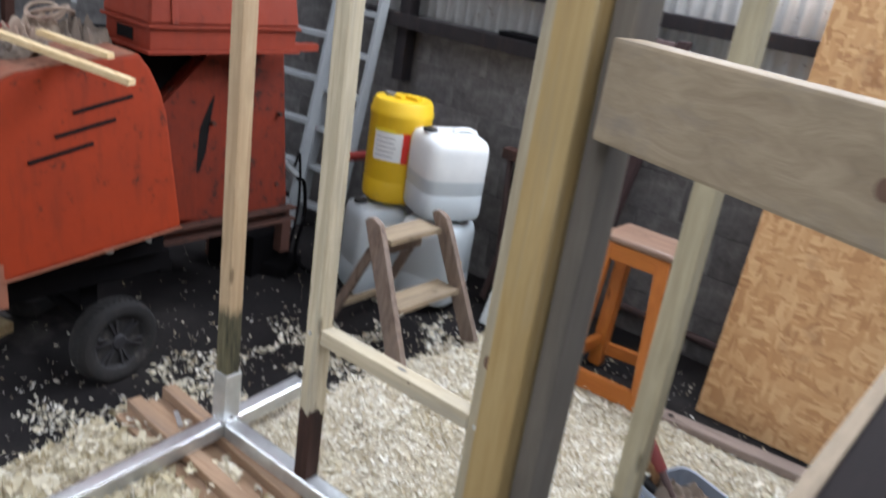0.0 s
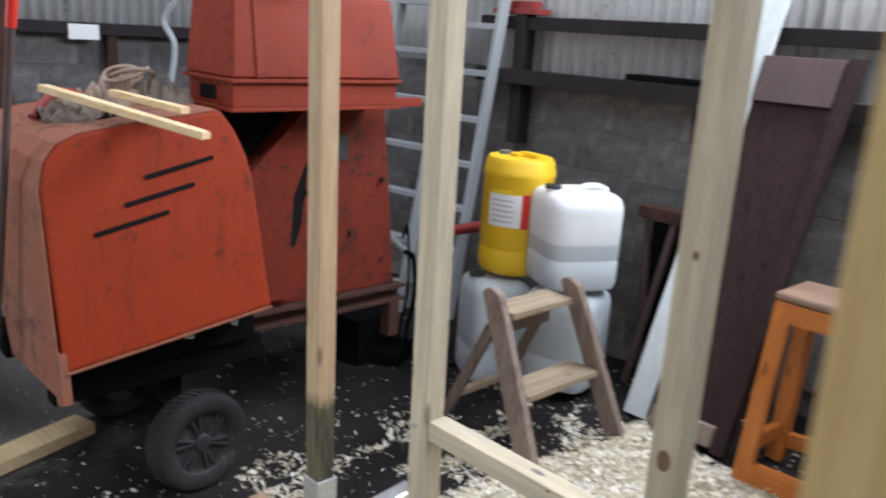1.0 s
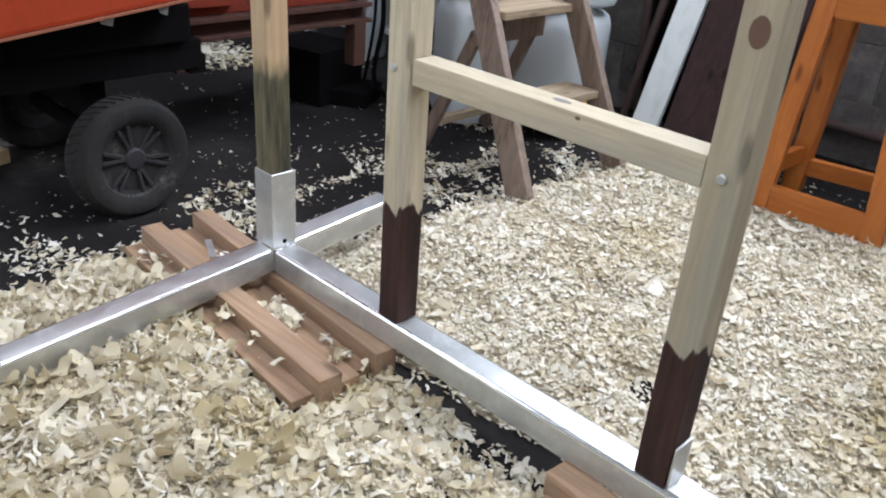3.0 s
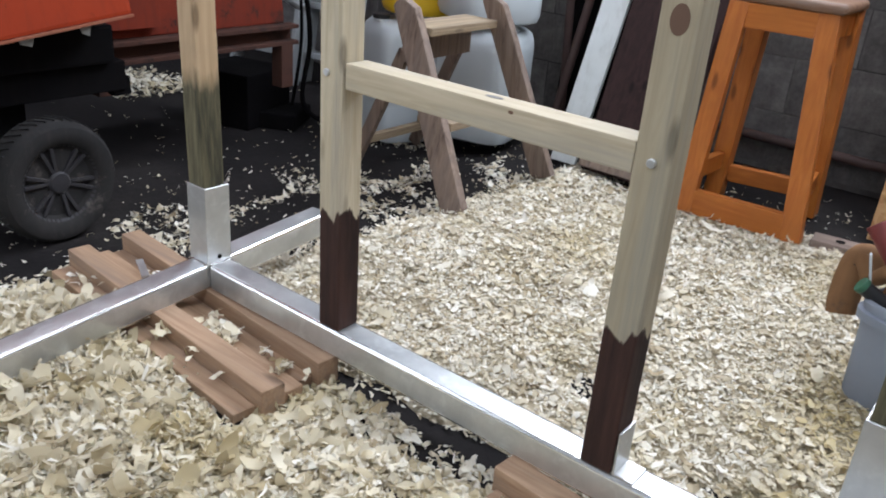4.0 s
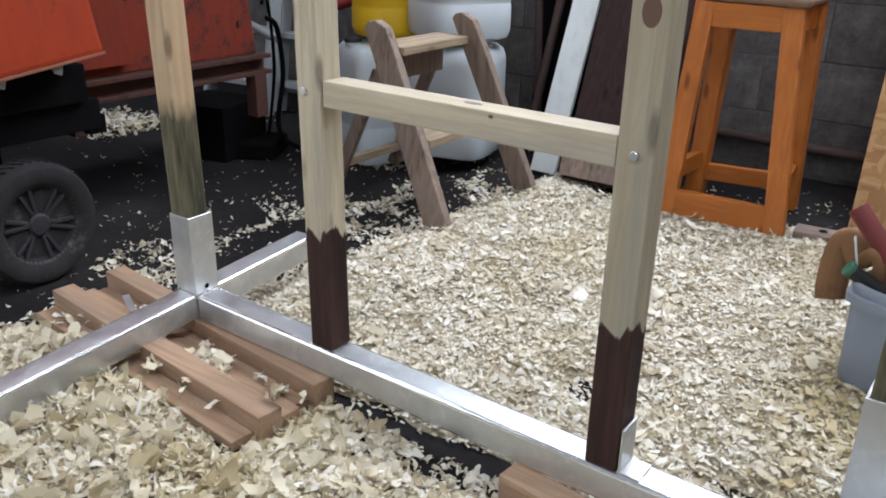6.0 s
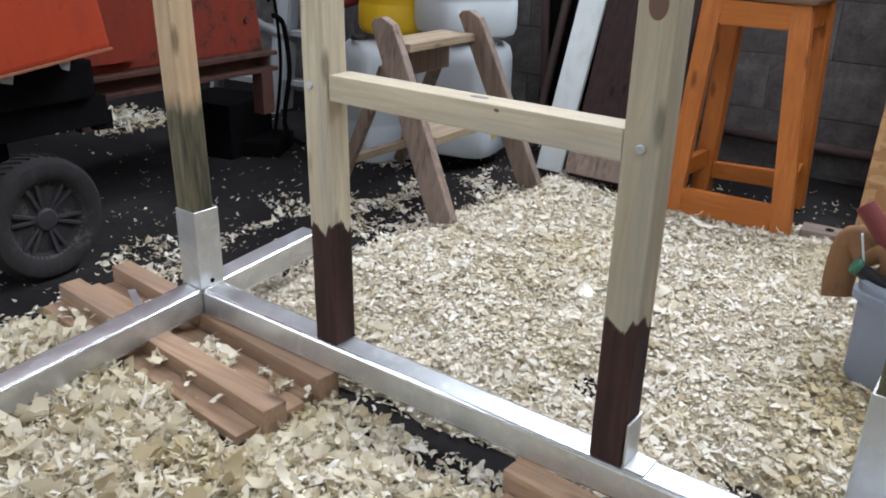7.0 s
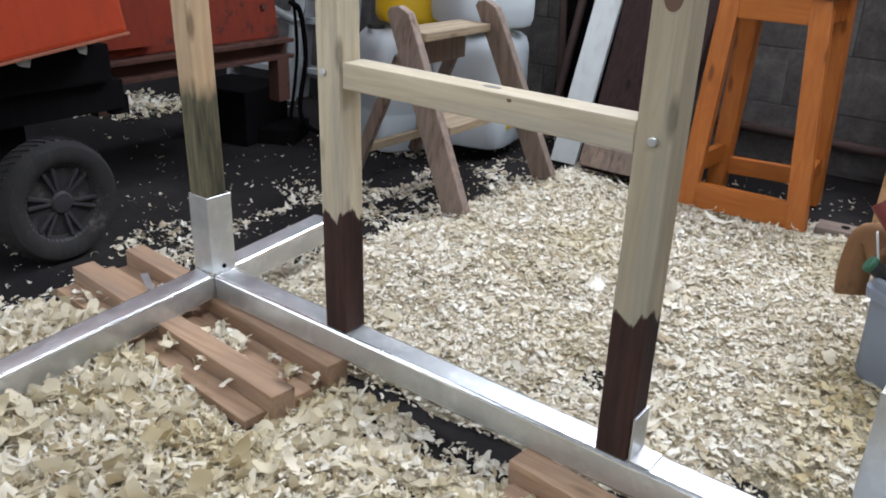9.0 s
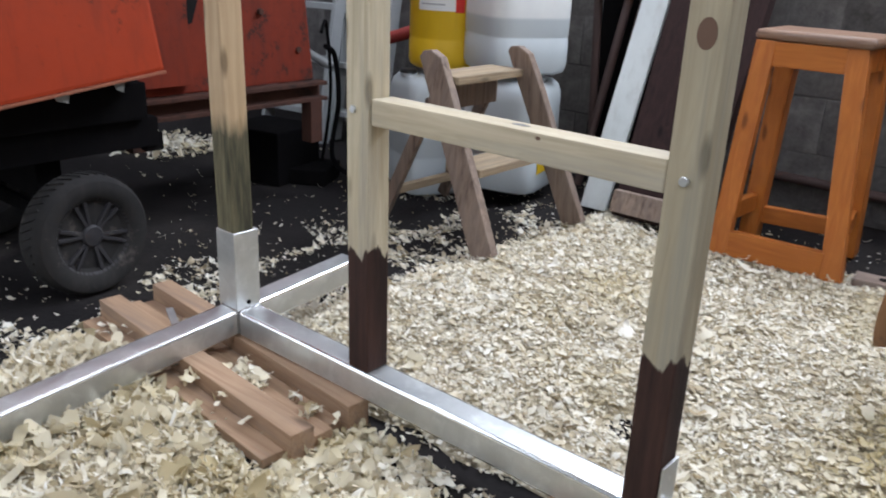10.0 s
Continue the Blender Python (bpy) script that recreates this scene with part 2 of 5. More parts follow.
def osb():
    m, b, nt = mat("strand_board", (0.5, 0.3, 0.12), 0.7)
    cols = []
    for k, (sc, rot) in enumerate((((15, 15, 52), 0.3), ((14, 14, 46), -0.6), ((48, 14, 17), 0.2))):
        vo = node(nt, "ShaderNodeTexVoronoi", Scale=1.0, Randomness=1.0)
        nt.links.new(coords(nt, sc, (0, rot, 0)), vo.inputs["Vector"])
        sp = nt.nodes.new("ShaderNodeSeparateColor")
        nt.links.new(vo.outputs["Color"], sp.inputs[0])
        cols.append((ramp(nt, sp.outputs[0], [(0.0, (0.38, 0.19, 0.075)), (0.4, (0.49, 0.27, 0.115)), (1.0, (0.60, 0.37, 0.18))]), sp.outputs[1]))
    c = mix(nt, maths(nt, "GREATER_THAN", cols[0][1], 0.5), cols[0][0], cols[1][0])
    c = mix(nt, maths(nt, "GREATER_THAN", cols[2][1], 0.62), c, cols[2][0])
    d = noise_tex(nt, coords(nt), 6, 5)
    c = mix(nt, ramp(nt, d, [(0.60, (0, 0, 0)), (0.74, (0.6, 0.6, 0.6))]), c, (0.22, 0.095, 0.04))
    nt.links.new(c, b.inputs["Base Color"])
    bump(nt, b, cols[0][1], 0.2, 0.002)
    return m


M_OSB = osb()


def stone(name, dark, light, scale, rough=0.9, damp=None):
    m, b, nt = mat(name, light, rough)
    b.inputs["Specular IOR Level"].default_value = 0.25
    v = coords(nt)
    n = noise_tex(nt, v, scale, 8, 0.7)
    f = noise_tex(nt, v, scale * 14, 5, 0.7)
    col = ramp(nt, n, [(0.3, dark), (0.7, light)])
    col = mix(nt, 0.35, col, ramp(nt, f, [(0.3, (0.25,) * 3), (0.7, (0.75,) * 3)]), "OVERLAY")
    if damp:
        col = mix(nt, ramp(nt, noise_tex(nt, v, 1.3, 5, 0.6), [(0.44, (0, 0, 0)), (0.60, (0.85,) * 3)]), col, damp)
    oi = nt.nodes.new("ShaderNodeObjectInfo")
    col = mix(nt, 1.0, col, ramp(nt, oi.outputs["Random"], [(0.0, (0.8,) * 3), (1.0, (1.15,) * 3)]), "MULTIPLY")
    nt.links.new(col, b.inputs["Base Color"])
    bump(nt, b, f, 0.4, 0.006)
    return m


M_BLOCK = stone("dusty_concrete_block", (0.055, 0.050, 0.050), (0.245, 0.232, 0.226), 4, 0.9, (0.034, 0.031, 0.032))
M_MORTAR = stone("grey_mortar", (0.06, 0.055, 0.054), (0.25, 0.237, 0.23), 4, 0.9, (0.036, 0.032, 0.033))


def floor_with_lit_patch():
    """Concrete near-black for the machine's shade, paler for lit dusty floor towards the yard."""
    m, b, nt = mat("dark_lit_patch_concrete", (0.02, 0.018, 0.018), 0.75)
    b.inputs["Specular IOR Level"].default_value = 0.1
    v = coords(nt)
    n = noise_tex(nt, v, 3, 8, 0.7)
    f = noise_tex(nt, v, 42, 5, 0.7)
    col = ramp(nt, n, [(0.3, (0.007, 0.0062, 0.0068)), (0.7, (0.024, 0.021, 0.021))])
    # Pale patch beyond the machine: lit floor put into the colour.
    d = nt.nodes.new("ShaderNodeVectorMath")
    d.operation = "DISTANCE"
    nt.links.new(v, d.inputs[0])
    d.inputs[1].default_value = (-2.35, -0.75, 0.0)
    far = maths(nt, "ADD", d.outputs["Value"], maths(nt, "MULTIPLY", noise_tex(nt, v, 2.6, 5, 0.65), 0.9))
    col = mix(nt, ramp(nt, maths(nt, "MULTIPLY", far, 0.5), [(0.70, (0.9,) * 3), (0.86, (0, 0, 0))]), col, (0.17, 0.155, 0.145))
    grit = ramp(nt, noise_tex(nt, v, 1.3, 5, 0.6), [(0.5, (0, 0, 0)), (0.66, (0.6,) * 3)])
    col = mix(nt, grit, col, (0.034, 0.030, 0.028))
    col = mix(nt, 0.35, col, ramp(nt, f, [(0.3, (0.25,) * 3), (0.7, (0.75,) * 3)]), "OVERLAY")
    nt.links.new(col, b.inputs["Base Color"])
    nt.links.new(ramp(nt, n, [(0.35, (0.75,) * 3), (0.65, (0.95,) * 3)]), b.inputs["Roughness"])
    bump(nt, b, f, 0.4, 0.006)
    return m


M_FLOOR = floor_with_lit_patch()
M_SHEET = painted("corrugated_sheet_grey", (0.62, 0.62, 0.61), (0.5, 0.5, 0.49), (0.22, 0.17, 0.14), 0.0, 0.6)
M_PLASTER = stone("grey_render", (0.2, 0.195, 0.19), (0.33, 0.32, 0.31), 2)


def shaving(name, a, b_, c, straw=(0.57, 0.46, 0.21)):
    """Pale curls, each a shade of its own, with straw-coloured drifts."""
    m, b, nt = mat(name, b_, 0.75)
    b.inputs["Specular IOR Level"].default_value = 0.3
    g = nt.nodes.new("ShaderNodeNewGeometry")
    col = ramp(nt, g.outputs["Random Per Island"], [(0.0, a), (0.35, b_), (0.75, c), (1.0, tuple(0.8 * k for k in b_))])
    v = coords(nt)
    patch = noise_tex(nt, v, 3.2, 3)
    col = mix(nt, ramp(nt, patch, [(0.5, (0, 0, 0)), (0.72, (0.45,) * 3)]), col, straw)
    d = nt.nodes.new("ShaderNodeVectorMath")
    d.operation = "DISTANCE"
    nt.links.new(coords(nt, (1, 0.42, 1)), d.inputs[0])
    d.inputs[1].default_value = (1.31, 0.27, 0.0)
    drift = maths(nt, "ADD", d.outputs["Value"], maths(nt, "MULTIPLY", noise_tex(nt, v, 9, 4), 0.35))
    col = mix(nt, ramp(nt, drift, [(0.18, (0.7,) * 3), (0.36, (0, 0, 0))]), col, tuple(k * f for k, f in zip(straw, (1.0, 0.95, 0.8))))
    nt.links.new(col, b.inputs["Base Color"])
    tr = nt.nodes.new("ShaderNodeBsdfTranslucent")
    nt.links.new(col, tr.inputs[0])
    ms = nt.nodes.new("ShaderNodeMixShader")
    ms.inputs[0].default_value = 0.25
    nt.links.new(b.outputs[0], ms.inputs[1])
    nt.links.new(tr.outputs[0], ms.inputs[2])
    nt.links.new(ms.outputs[0], nt.nodes["Material Output"].inputs[0])
    return m


M_CHIP_COARSE = shaving("coarse_pine_shavings", (0.42, 0.34, 0.21), (0.66, 0.58, 0.41), (0.82, 0.76, 0.62))
M_CHIP = shaving("pine_shavings", (0.42, 0.34, 0.22), (0.74, 0.67, 0.52), (0.90, 0.87, 0.79))


def bed():
    m, b, nt = mat("shavings_bed", (0.5, 0.4, 0.25), 0.9)
    v = coords(nt)
    n = noise_tex(nt, v, 60, 6, 0.75, 1.0)
    col = ramp(nt, n, [(0.3, (0.28, 0.22, 0.145)), (0.5, (0.54, 0.46, 0.32)), (0.7, (0.76, 0.69, 0.55))])
    col = mix(nt, ramp(nt, noise_tex(nt, v, 4, 4), [(0.5, (0, 0, 0)), (0.75, (0.6,) * 3)]), col, (0.30, 0.22, 0.11))
    nt.links.new(col, b.inputs["Base Color"])
    bump(nt, b, n, 1.0, 0.02)
    return m


M_BED = bed()


# ---- building helpers ----
def thing(name, label, category, base, group="", kind=""):
    o = new(name)
    o.empty_display_size = 0.1
    o.location = base
    return tagged(o, label, category, group, kind)


def origin(o):
    while o.parent:
        o = o.parent
    return o.location


def mesh_of(name, bm, material, smooth=False):
    me = bpy.data.meshes.new(name)
    bm.normal_update()
    bm.to_mesh(me)
    bm.free()
    me.materials.append(material)
    if smooth:
        for p in me.polygons:
            p.use_smooth = True
        me.set_sharp_from_angle(angle=radians(38))
    return me


def part(name, bm, material, parent, label="", smooth=False):
    """Links a bmesh in world coordinates as one mesh object under a thing or a part."""
    bmesh.ops.translate(bm, verts=bm.verts, vec=-Vector(origin(parent)))
    o = new(name, mesh_of(name, bm, material, smooth))
    o.parent = parent
    return tagged(o, label)


def single(name, bm, material, label, category, kind="", group="", smooth=False):
    """A thing of one mesh, its origin at the middle of its base."""
    bm.verts.ensure_lookup_table()
    co = [v.co for v in bm.verts]
    base = Vector((sum(c.x for c in co) / len(co), sum(c.y for c in co) / len(co), min(c.z for c in co)))
    bmesh.ops.translate(bm, verts=bm.verts, vec=-base)
    o = new(name, mesh_of(name, bm, material, smooth))
    o.location = base
    return tagged(o, label, category, group, kind)


def bevelled(bm, w, seg=2):
    if w > 0:
        bmesh.ops.bevel(bm, geom=bm.edges[:], offset=w, segments=seg, affect="EDGES", profile=0.7 if seg < 4 else 0.5)
    return bm


def tube_beam(p, q, w=0.065):
    """Square hollow section with rounded corners."""
    d = (Vector(q) - Vector(p)).normalized()
    bm = bevelled(bar(p, q, w, w, 0), 0.0075, 5)
    bm.normal_update()
    flat = [f.normal.copy() for f in sorted(bm.faces, key=lambda f: -f.calc_area())[:4]]
    for f in bm.faces:
        if abs(f.normal.dot(d)) < 0.5 and max(f.normal.dot(k) for k in flat) < 0.9995:
            f.material_index = 1
    return bm


def steel_beam(name, p, q, t):
    o = part(name, tube_beam(p, q), M_GALV, t, "", True)
    o.data.materials.append(M_GALV_EDGE)


def box(x0, x1, y0, y1, z0, z1, bev=0.004):
    bm = bmesh.new()
    bmesh.ops.create_cube(bm, size=1, matrix=Matrix.Translation(((x0 + x1) / 2, (y0 + y1) / 2, (z0 + z1) / 2)) @ Matrix.Diagonal((x1 - x0, y1 - y0, z1 - z0, 1)))
    return bevelled(bm, bev)


def turned(bm, m):
    bmesh.ops.transform(bm, matrix=m, verts=bm.verts)
    return bm


def joined(*bms):
    out = bms[0]
    for other in bms[1:]:
        me = bpy.data.meshes.new("tmp")
        other.to_mesh(me)
        other.free()
        out.from_mesh(me)
        bpy.data.meshes.remove(me)
    return out


def bar(p, q, w, h, bev=0.004, side=(0, 0, 1)):
    """A square bar from p to q: w across, h along side."""
    p, q = Vector(p), Vector(q)
    d = (q - p).normalized()
    s = Vector(side)
    s = (s - d * s.dot(d)).normalized()
    c = s.cross(d)
    bm = bmesh.new()
    bmesh.ops.create_cube(bm, size=1)
    m = Matrix.Translation((p + q) / 2) @ Matrix((c, s, d)).transposed().to_4x4() @ Matrix.Diagonal((w, h, (q - p).length, 1))
    return bevelled(turned(bm, m), bev)


def rod(p, q, r, n=14, r2=None):
    p, q = Vector(p), Vector(q)
    bm = bmesh.new()
    bmesh.ops.create_cone(bm, cap_ends=True, segments=n, radius1=r, radius2=r if r2 is None else r2, depth=(q - p).length)
    return turned(bm, Matrix.Translation((p + q) / 2) @ (q - p).to_track_quat("Z", "Y").to_matrix().to_4x4())


def lathe(profile, n=40):
    """Turns (radius, height) pairs about z."""
    bm = bmesh.new()
    rings = [[bm.verts.new((r * math.cos(2 * math.pi * i / n), r * math.sin(2 * math.pi * i / n), z)) for i in range(n)] for r, z in profile]
    for a, b in zip(rings, rings[1:]):
        for i in range(n):
            bm.faces.new((a[i], a[(i + 1) % n], b[(i + 1) % n], b[i]))
    bm.faces.new(list(reversed(rings[0])))
    bm.faces.new(rings[-1])
    bmesh.ops.recalc_face_normals(bm, faces=bm.faces[:])
    return bm


def prism(poly, place, a, b, bev=0.004):
    """A polygon of (u, v) drawn out from a to b; place(u, v, w) gives the corner."""
    bm = bmesh.new()
    lo = [bm.verts.new(place(u, v, a)) for u, v in poly]
    hi = [bm.verts.new(place(u, v, b)) for u, v in poly]
    n = len(poly)
    for i in range(n):
        bm.faces.new((lo[i], lo[(i + 1) % n], hi[(i + 1) % n], hi[i]))
    bm.faces.new(list(reversed(lo)))
    bm.faces.new(hi)
    bmesh.ops.recalc_face_normals(bm, faces=bm.faces[:])
    return bevelled(bm, bev)


def tube(points, r, n=8):
    """A round cord along points, smoothed."""
    pts = [Vector(p) for p in points]
    fine = []
    for i in range(len(pts) - 1):
        p0, p1, p2, p3 = pts[max(i - 1, 0)], pts[i], pts[i + 1], pts[min(i + 2, len(pts) - 1)]
        for k in range(6):
            t = k / 6
            fine.append(0.5 * (2 * p1 + (p2 - p0) * t + (2 * p0 - 5 * p1 + 4 * p2 - p3) * t * t + (3 * p1 - p0 - 3 * p2 + p3) * t ** 3))
    fine.append(pts[-1])
    bm = bmesh.new()
    rings = []
    for i, p in enumerate(fine):
        d = (fine[min(i + 1, len(fine) - 1)] - fine[max(i - 1, 0)]).normalized()
        u = d.orthogonal().normalized()
        if rings:
            u = (ref - d * ref.dot(d)).normalized()
        ref = u
        w = d.cross(u)
        rings.append([bm.verts.new(p + r * (math.cos(2 * math.pi * k / n) * u + math.sin(2 * math.pi * k / n) * w)) for k in range(n)])
    for a, b in zip(rings, rings[1:]):
        for k in range(n):
            bm.faces.new((a[k], a[(k + 1) % n], b[(k + 1) % n], b[k]))
    bm.faces.new(list(reversed(rings[0])))
    bm.faces.new(rings[-1])
    bmesh.ops.recalc_face_normals(bm, faces=bm.faces[:])
    return bm


def smooth01(t):
    t = min(1.0, max(0.0, t))
    return t * t * (3 - 2 * t)


def floor_z(x, y):
    """The yard floor falls a little towards the machine."""
    return -0.07 * smooth01((-0.15 - x) / 0.5)


# ---- the shed ----
WX, WY, EX, SY, TOP = -3.6, 2.38, 5.0, -6.0, 3.9


def ground():
    bm = bmesh.new()
    xs = [-3.9 + 0.1 * i for i in range(91)]
    ys = [-6.2 + 0.2 * i for i in range(45)]
    g = [[bm.verts.new((x, y, floor_z(x, y))) for y in ys] for x in xs]
    for i in range(len(xs) - 1):
        for j in range(len(ys) - 1):
            bm.faces.new((g[i][j], g[i + 1][j], g[i + 1][j + 1], g[i][j + 1]))
    o = new("floor", mesh_of("floor", bm, M_FLOOR, True))
    tagged(o, "dark concrete shed floor strewn with shavings", "floor", kind="structure")


ground()


def corrugated(name, along, at, lo, hi, z0, z1, inward):
    """A sheet with upright waves: along 'x' or 'y', at the plane at."""
    bm = bmesh.new()
    n = int((hi - lo) / 0.0127)
    rows = []
    for i in range(n + 1):
        s = lo + (hi - lo) * i / n
        w = at + inward * 0.011 * math.sin(2 * math.pi * s / 0.0762)
        p = (s, w) if along == "x" else (w, s)
        rows.append((bm.verts.new((*p, z0)), bm.verts.new((*p, z1))))
    for a, b in zip(rows, rows[1:]):
        bm.faces.new((a[0], b[0], b[1], a[1]))
    o = new(name, mesh_of(name, bm, M_SHEET, True))
    m = o.modifiers.new("thickness", "SOLIDIFY")
    m.thickness = 0.003
    return tagged(o, "grey corrugated steel wall cladding, dusty", "cladding", kind="structure")


def block_wall(name, along, at, lo, hi, z1, outward):
    """Mortar core of a block wall; its faces come as blocks further down."""
    a, b = sorted((at + outward * 0.002, at + outward * 0.2))
    bm = box(lo, hi, a, b, -0.2, z1, 0) if along == "x" else box(a, b, lo, hi, -0.2, z1, 0)
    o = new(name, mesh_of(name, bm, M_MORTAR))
    return tagged(o, "grey concrete block wall, sooty and unpainted", "wall", kind="structure")


# Unseen gaps in the north and west walls let the added lamps in.
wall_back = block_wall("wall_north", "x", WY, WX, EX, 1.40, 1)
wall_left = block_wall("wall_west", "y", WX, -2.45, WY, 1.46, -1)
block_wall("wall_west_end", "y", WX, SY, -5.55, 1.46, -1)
corrugated("cladding_north", "x", WY + 0.06, WX, EX, 1.36, 2.35, -1)
corrugated("cladding_north_upper", "x", WY + 0.06, WX, EX, 3.35, TOP, -1)
corrugated("cladding_west", "y", WX - 0.06, -2.45, WY, 1.42, TOP, 1)
corrugated("cladding_west_end", "y", WX - 0.06, SY, -5.55, 1.42, TOP, 1)
corrugated("cladding_west_head", "y", WX - 0.06, -5.55, -2.45, 3.3, TOP, 1)
for nm, b in (("wall_east", box(EX, EX + 0.2, SY, WY, -0.2, TOP, 0)), ("wall_south", joined(box(WX, 0.2, SY - 0.2, SY, -0.2, TOP, 0), box(3.8, EX, SY - 0.2, SY, -0.2, TOP, 0), box(0.2, 3.8, SY - 0.2, SY, 3.2, TOP, 0)))):
    tagged(new(nm, mesh_of(nm, b, M_PLASTER)), "plain grey rendered shed wall", "wall", kind="structure")


def roof():
    out = []
    cuts = [WX - 0.2, -2.47, -1.63, 1.5, 2.5, 3.4, 4.4, EX + 0.2]
    for i in range(len(cuts) - 1):
        if i % 2 == 0:
            out.append(box(cuts[i], cuts[i + 1], SY - 0.2, WY + 0.2, TOP + 0.05, TOP + 0.15, 0))
        else:
            out.append(box(cuts[i], cuts[i + 1], SY - 0.2, -4.2, TOP + 0.05, TOP + 0.15, 0))
            out.append(box(cuts[i], cuts[i + 1], 1.8, WY + 0.2, TOP + 0.05, TOP + 0.15, 0))
    o = new("ceiling", mesh_of("ceiling", joined(*out), M_PLASTER))
    tagged(o, "unseen grey sheet roof with added rooflight openings", "ceiling", kind="structure")


roof()

# Steel sheeting rails and a bracket column on the back wall, and one rail on the side wall.
single("wall_rail", box(-1.72, 1.9, WY - 0.09, WY + 0.02, 1.62, 1.69, 0.005), M_STEELDARK, "dark steel sheeting rail along the corrugated wall", "rail", "structure")
single("wall_rail", joined(box(-1.66, 0.9, WY - 0.16, WY - 0.004, 1.34, 1.375, 0.004), box(-1.66, 0.9, WY - 0.17, WY - 0.155, 1.33, 1.41, 0.003)), M_STEELDARK, "dark steel angle ledge on top of the block wall", "ledge", "structure")
single("wall_column", box(-1.44, -1.36, WY - 0.11, WY - 0.02, 1.0, 1.70, 0.004), M_STEELDARK, "dark steel bracket column against the wall", "column", "structure")
single("wall_rail", box(WX - 0.02, WX + 0.09, -2.4, WY, 1.43, 1.50, 0.005), M_STEELDARK, "dark steel sheeting rail on the side wall", "rail", "structure")
single("red_tray", joined(box(-1.6, -1.28, WY - 0.12, WY - 0.0, 1.70, 1.73, 0.004), box(-1.56, -1.33, WY - 0.1, WY - 0.02, 1.73, 1.77, 0.006)), M_REDTRIM, "small flat red metal tray on the wall rail", "tray")
for bx, bw in ((-0.66, 0.3), (-0.34, 0.22)):
    single("tool_box", box(bx, bx + bw, WY - 0.15, WY - 0.03, 1.375, 1.44, 0.01), M_BLACK, "black grimy flat toolbox on the wall ledge", "toolbox")

# ---- galvanised base frame with timber uprights ----
P = 0.057
DIRB = Vector((-0.036, 0.999, 0.06)).normalized()


def hollow(x, y, z0, z1, a, b):
    """An upright square tube, open at both ends, half-widths a outside and b inside."""
    bm = bmesh.new()
    loops = [[bm.verts.new((x + sx * r, y + sy * r, z)) for sx, sy in ((-1, -1), (1, -1), (1, 1), (-1, 1))] for r, z in ((a, z0), (a, z1), (b, z1), (b, z0))]
    for p, q in zip(loops, loops[1:] + loops[:1]):
        for i in range(4):
            bm.faces.new((p[i], p[(i + 1) % 4], q[(i + 1) % 4], q[i]))
    bmesh.ops.recalc_face_normals(bm, faces=bm.faces[:])
    return bevelled(bm, 0.001, 1)


def frame_base():
    t = thing("steel_base_frame", "bright galvanised box-section base frame on wooden blocks", "frame", (0, 0, 0.065))
    steel_beam("long_beam", (0.001, 0.032, 0.0975), (1.46, 0.032, 0.0975), t)
    h = Vector((-0.0325, 0, 0.0975))
    steel_beam("cross_beam", h - DIRB * 1.3, h + DIRB * 0.41, t)
    steel_beam("cross_beam", (1.42, 0.066, 0.0975), (1.42, 0.62, 0.0975), t)
    for sx, sy in ((-0.032, 0.031), (1.42, 0.195)):
        s = part("socket", hollow(sx, sy, 0.128, 0.322, 0.034, 0.029), M_GALV, t, "square galvanised post socket")
        part("bolt_hole", rod((sx + 0.034, sy + 0.0, 0.145), (sx + 0.0355, sy + 0.0, 0.145), 0.006), M_INK, s)
    rnd = random.Random(4)
    weld = [bmesh.new()]
    for i in range(26):
        b = bmesh.new()
        u = rnd.random()
        c = Vector((-0.066 + 0.066 * u, -0.004, 0.131)) if i % 2 else Vector((0.003, 0.064 * u, 0.131))
        bmesh.ops.create_icosphere(b, subdivisions=1, radius=rnd.uniform(0.003, 0.006), matrix=Matrix.Translation(c))
        weld.append(b)
    part("weld_bead", joined(*weld), M_WELD, t, "shiny weld bead round the socket foot", True)
    part("bracket", joined(box(1.077, 1.081, 0.004, 0.056, 0.131, 0.215, 0.001), box(1.081, 1.115, 0.004, 0.056, 0.131, 0.135, 0.001)), M_GALV, t, "small galvanised angle bracket")


frame_base()


def upright(x0, y0, z0, m, label, wx=P, wy=P, z1=2.35, bolts=(), lean=0.0):
    t = thing("timber_post", label, "post", (x0 + wx / 2, y0 + wy / 2, z0), "uprights of the frame")
    sway = Matrix.Translation((x0, y0, z0)) @ Matrix.Rotation(radians(lean), 4, Vector((0.74, -0.67, 0))) @ Matrix.Translation((-x0, -y0, -z0))
    part("upright", turned(box(x0, x0 + wx, y0, y0 + wy, z0, z1, 0.004), sway), m, t)
    for bx, by, bz in bolts:
        b = rod((bx, by, bz), (bx, by - 0.006, bz), 0.0075, 8)
        bevelled(b, 0.001, 1)
        part("bolt_head", b, M_GALV, t, "zinc hexagon bolt head")
    return t


upright(-0.0605, 0.0025, 0.132, M_POST_TAN, "tan sawn timber post standing in a galvanised socket", lean=0.8)
upright(0.377, 0.003, 0.131, M_POST, "pale timber post with a dark stained foot", bolts=((0.392, 0.0, 0.668),), lean=0.6)
knotty = upright(1.017, 0.003, 0.131, M_POST_WORN, "greyish timber post with knots and a dark stained foot", bolts=((1.046, 0.003, 0.667),))
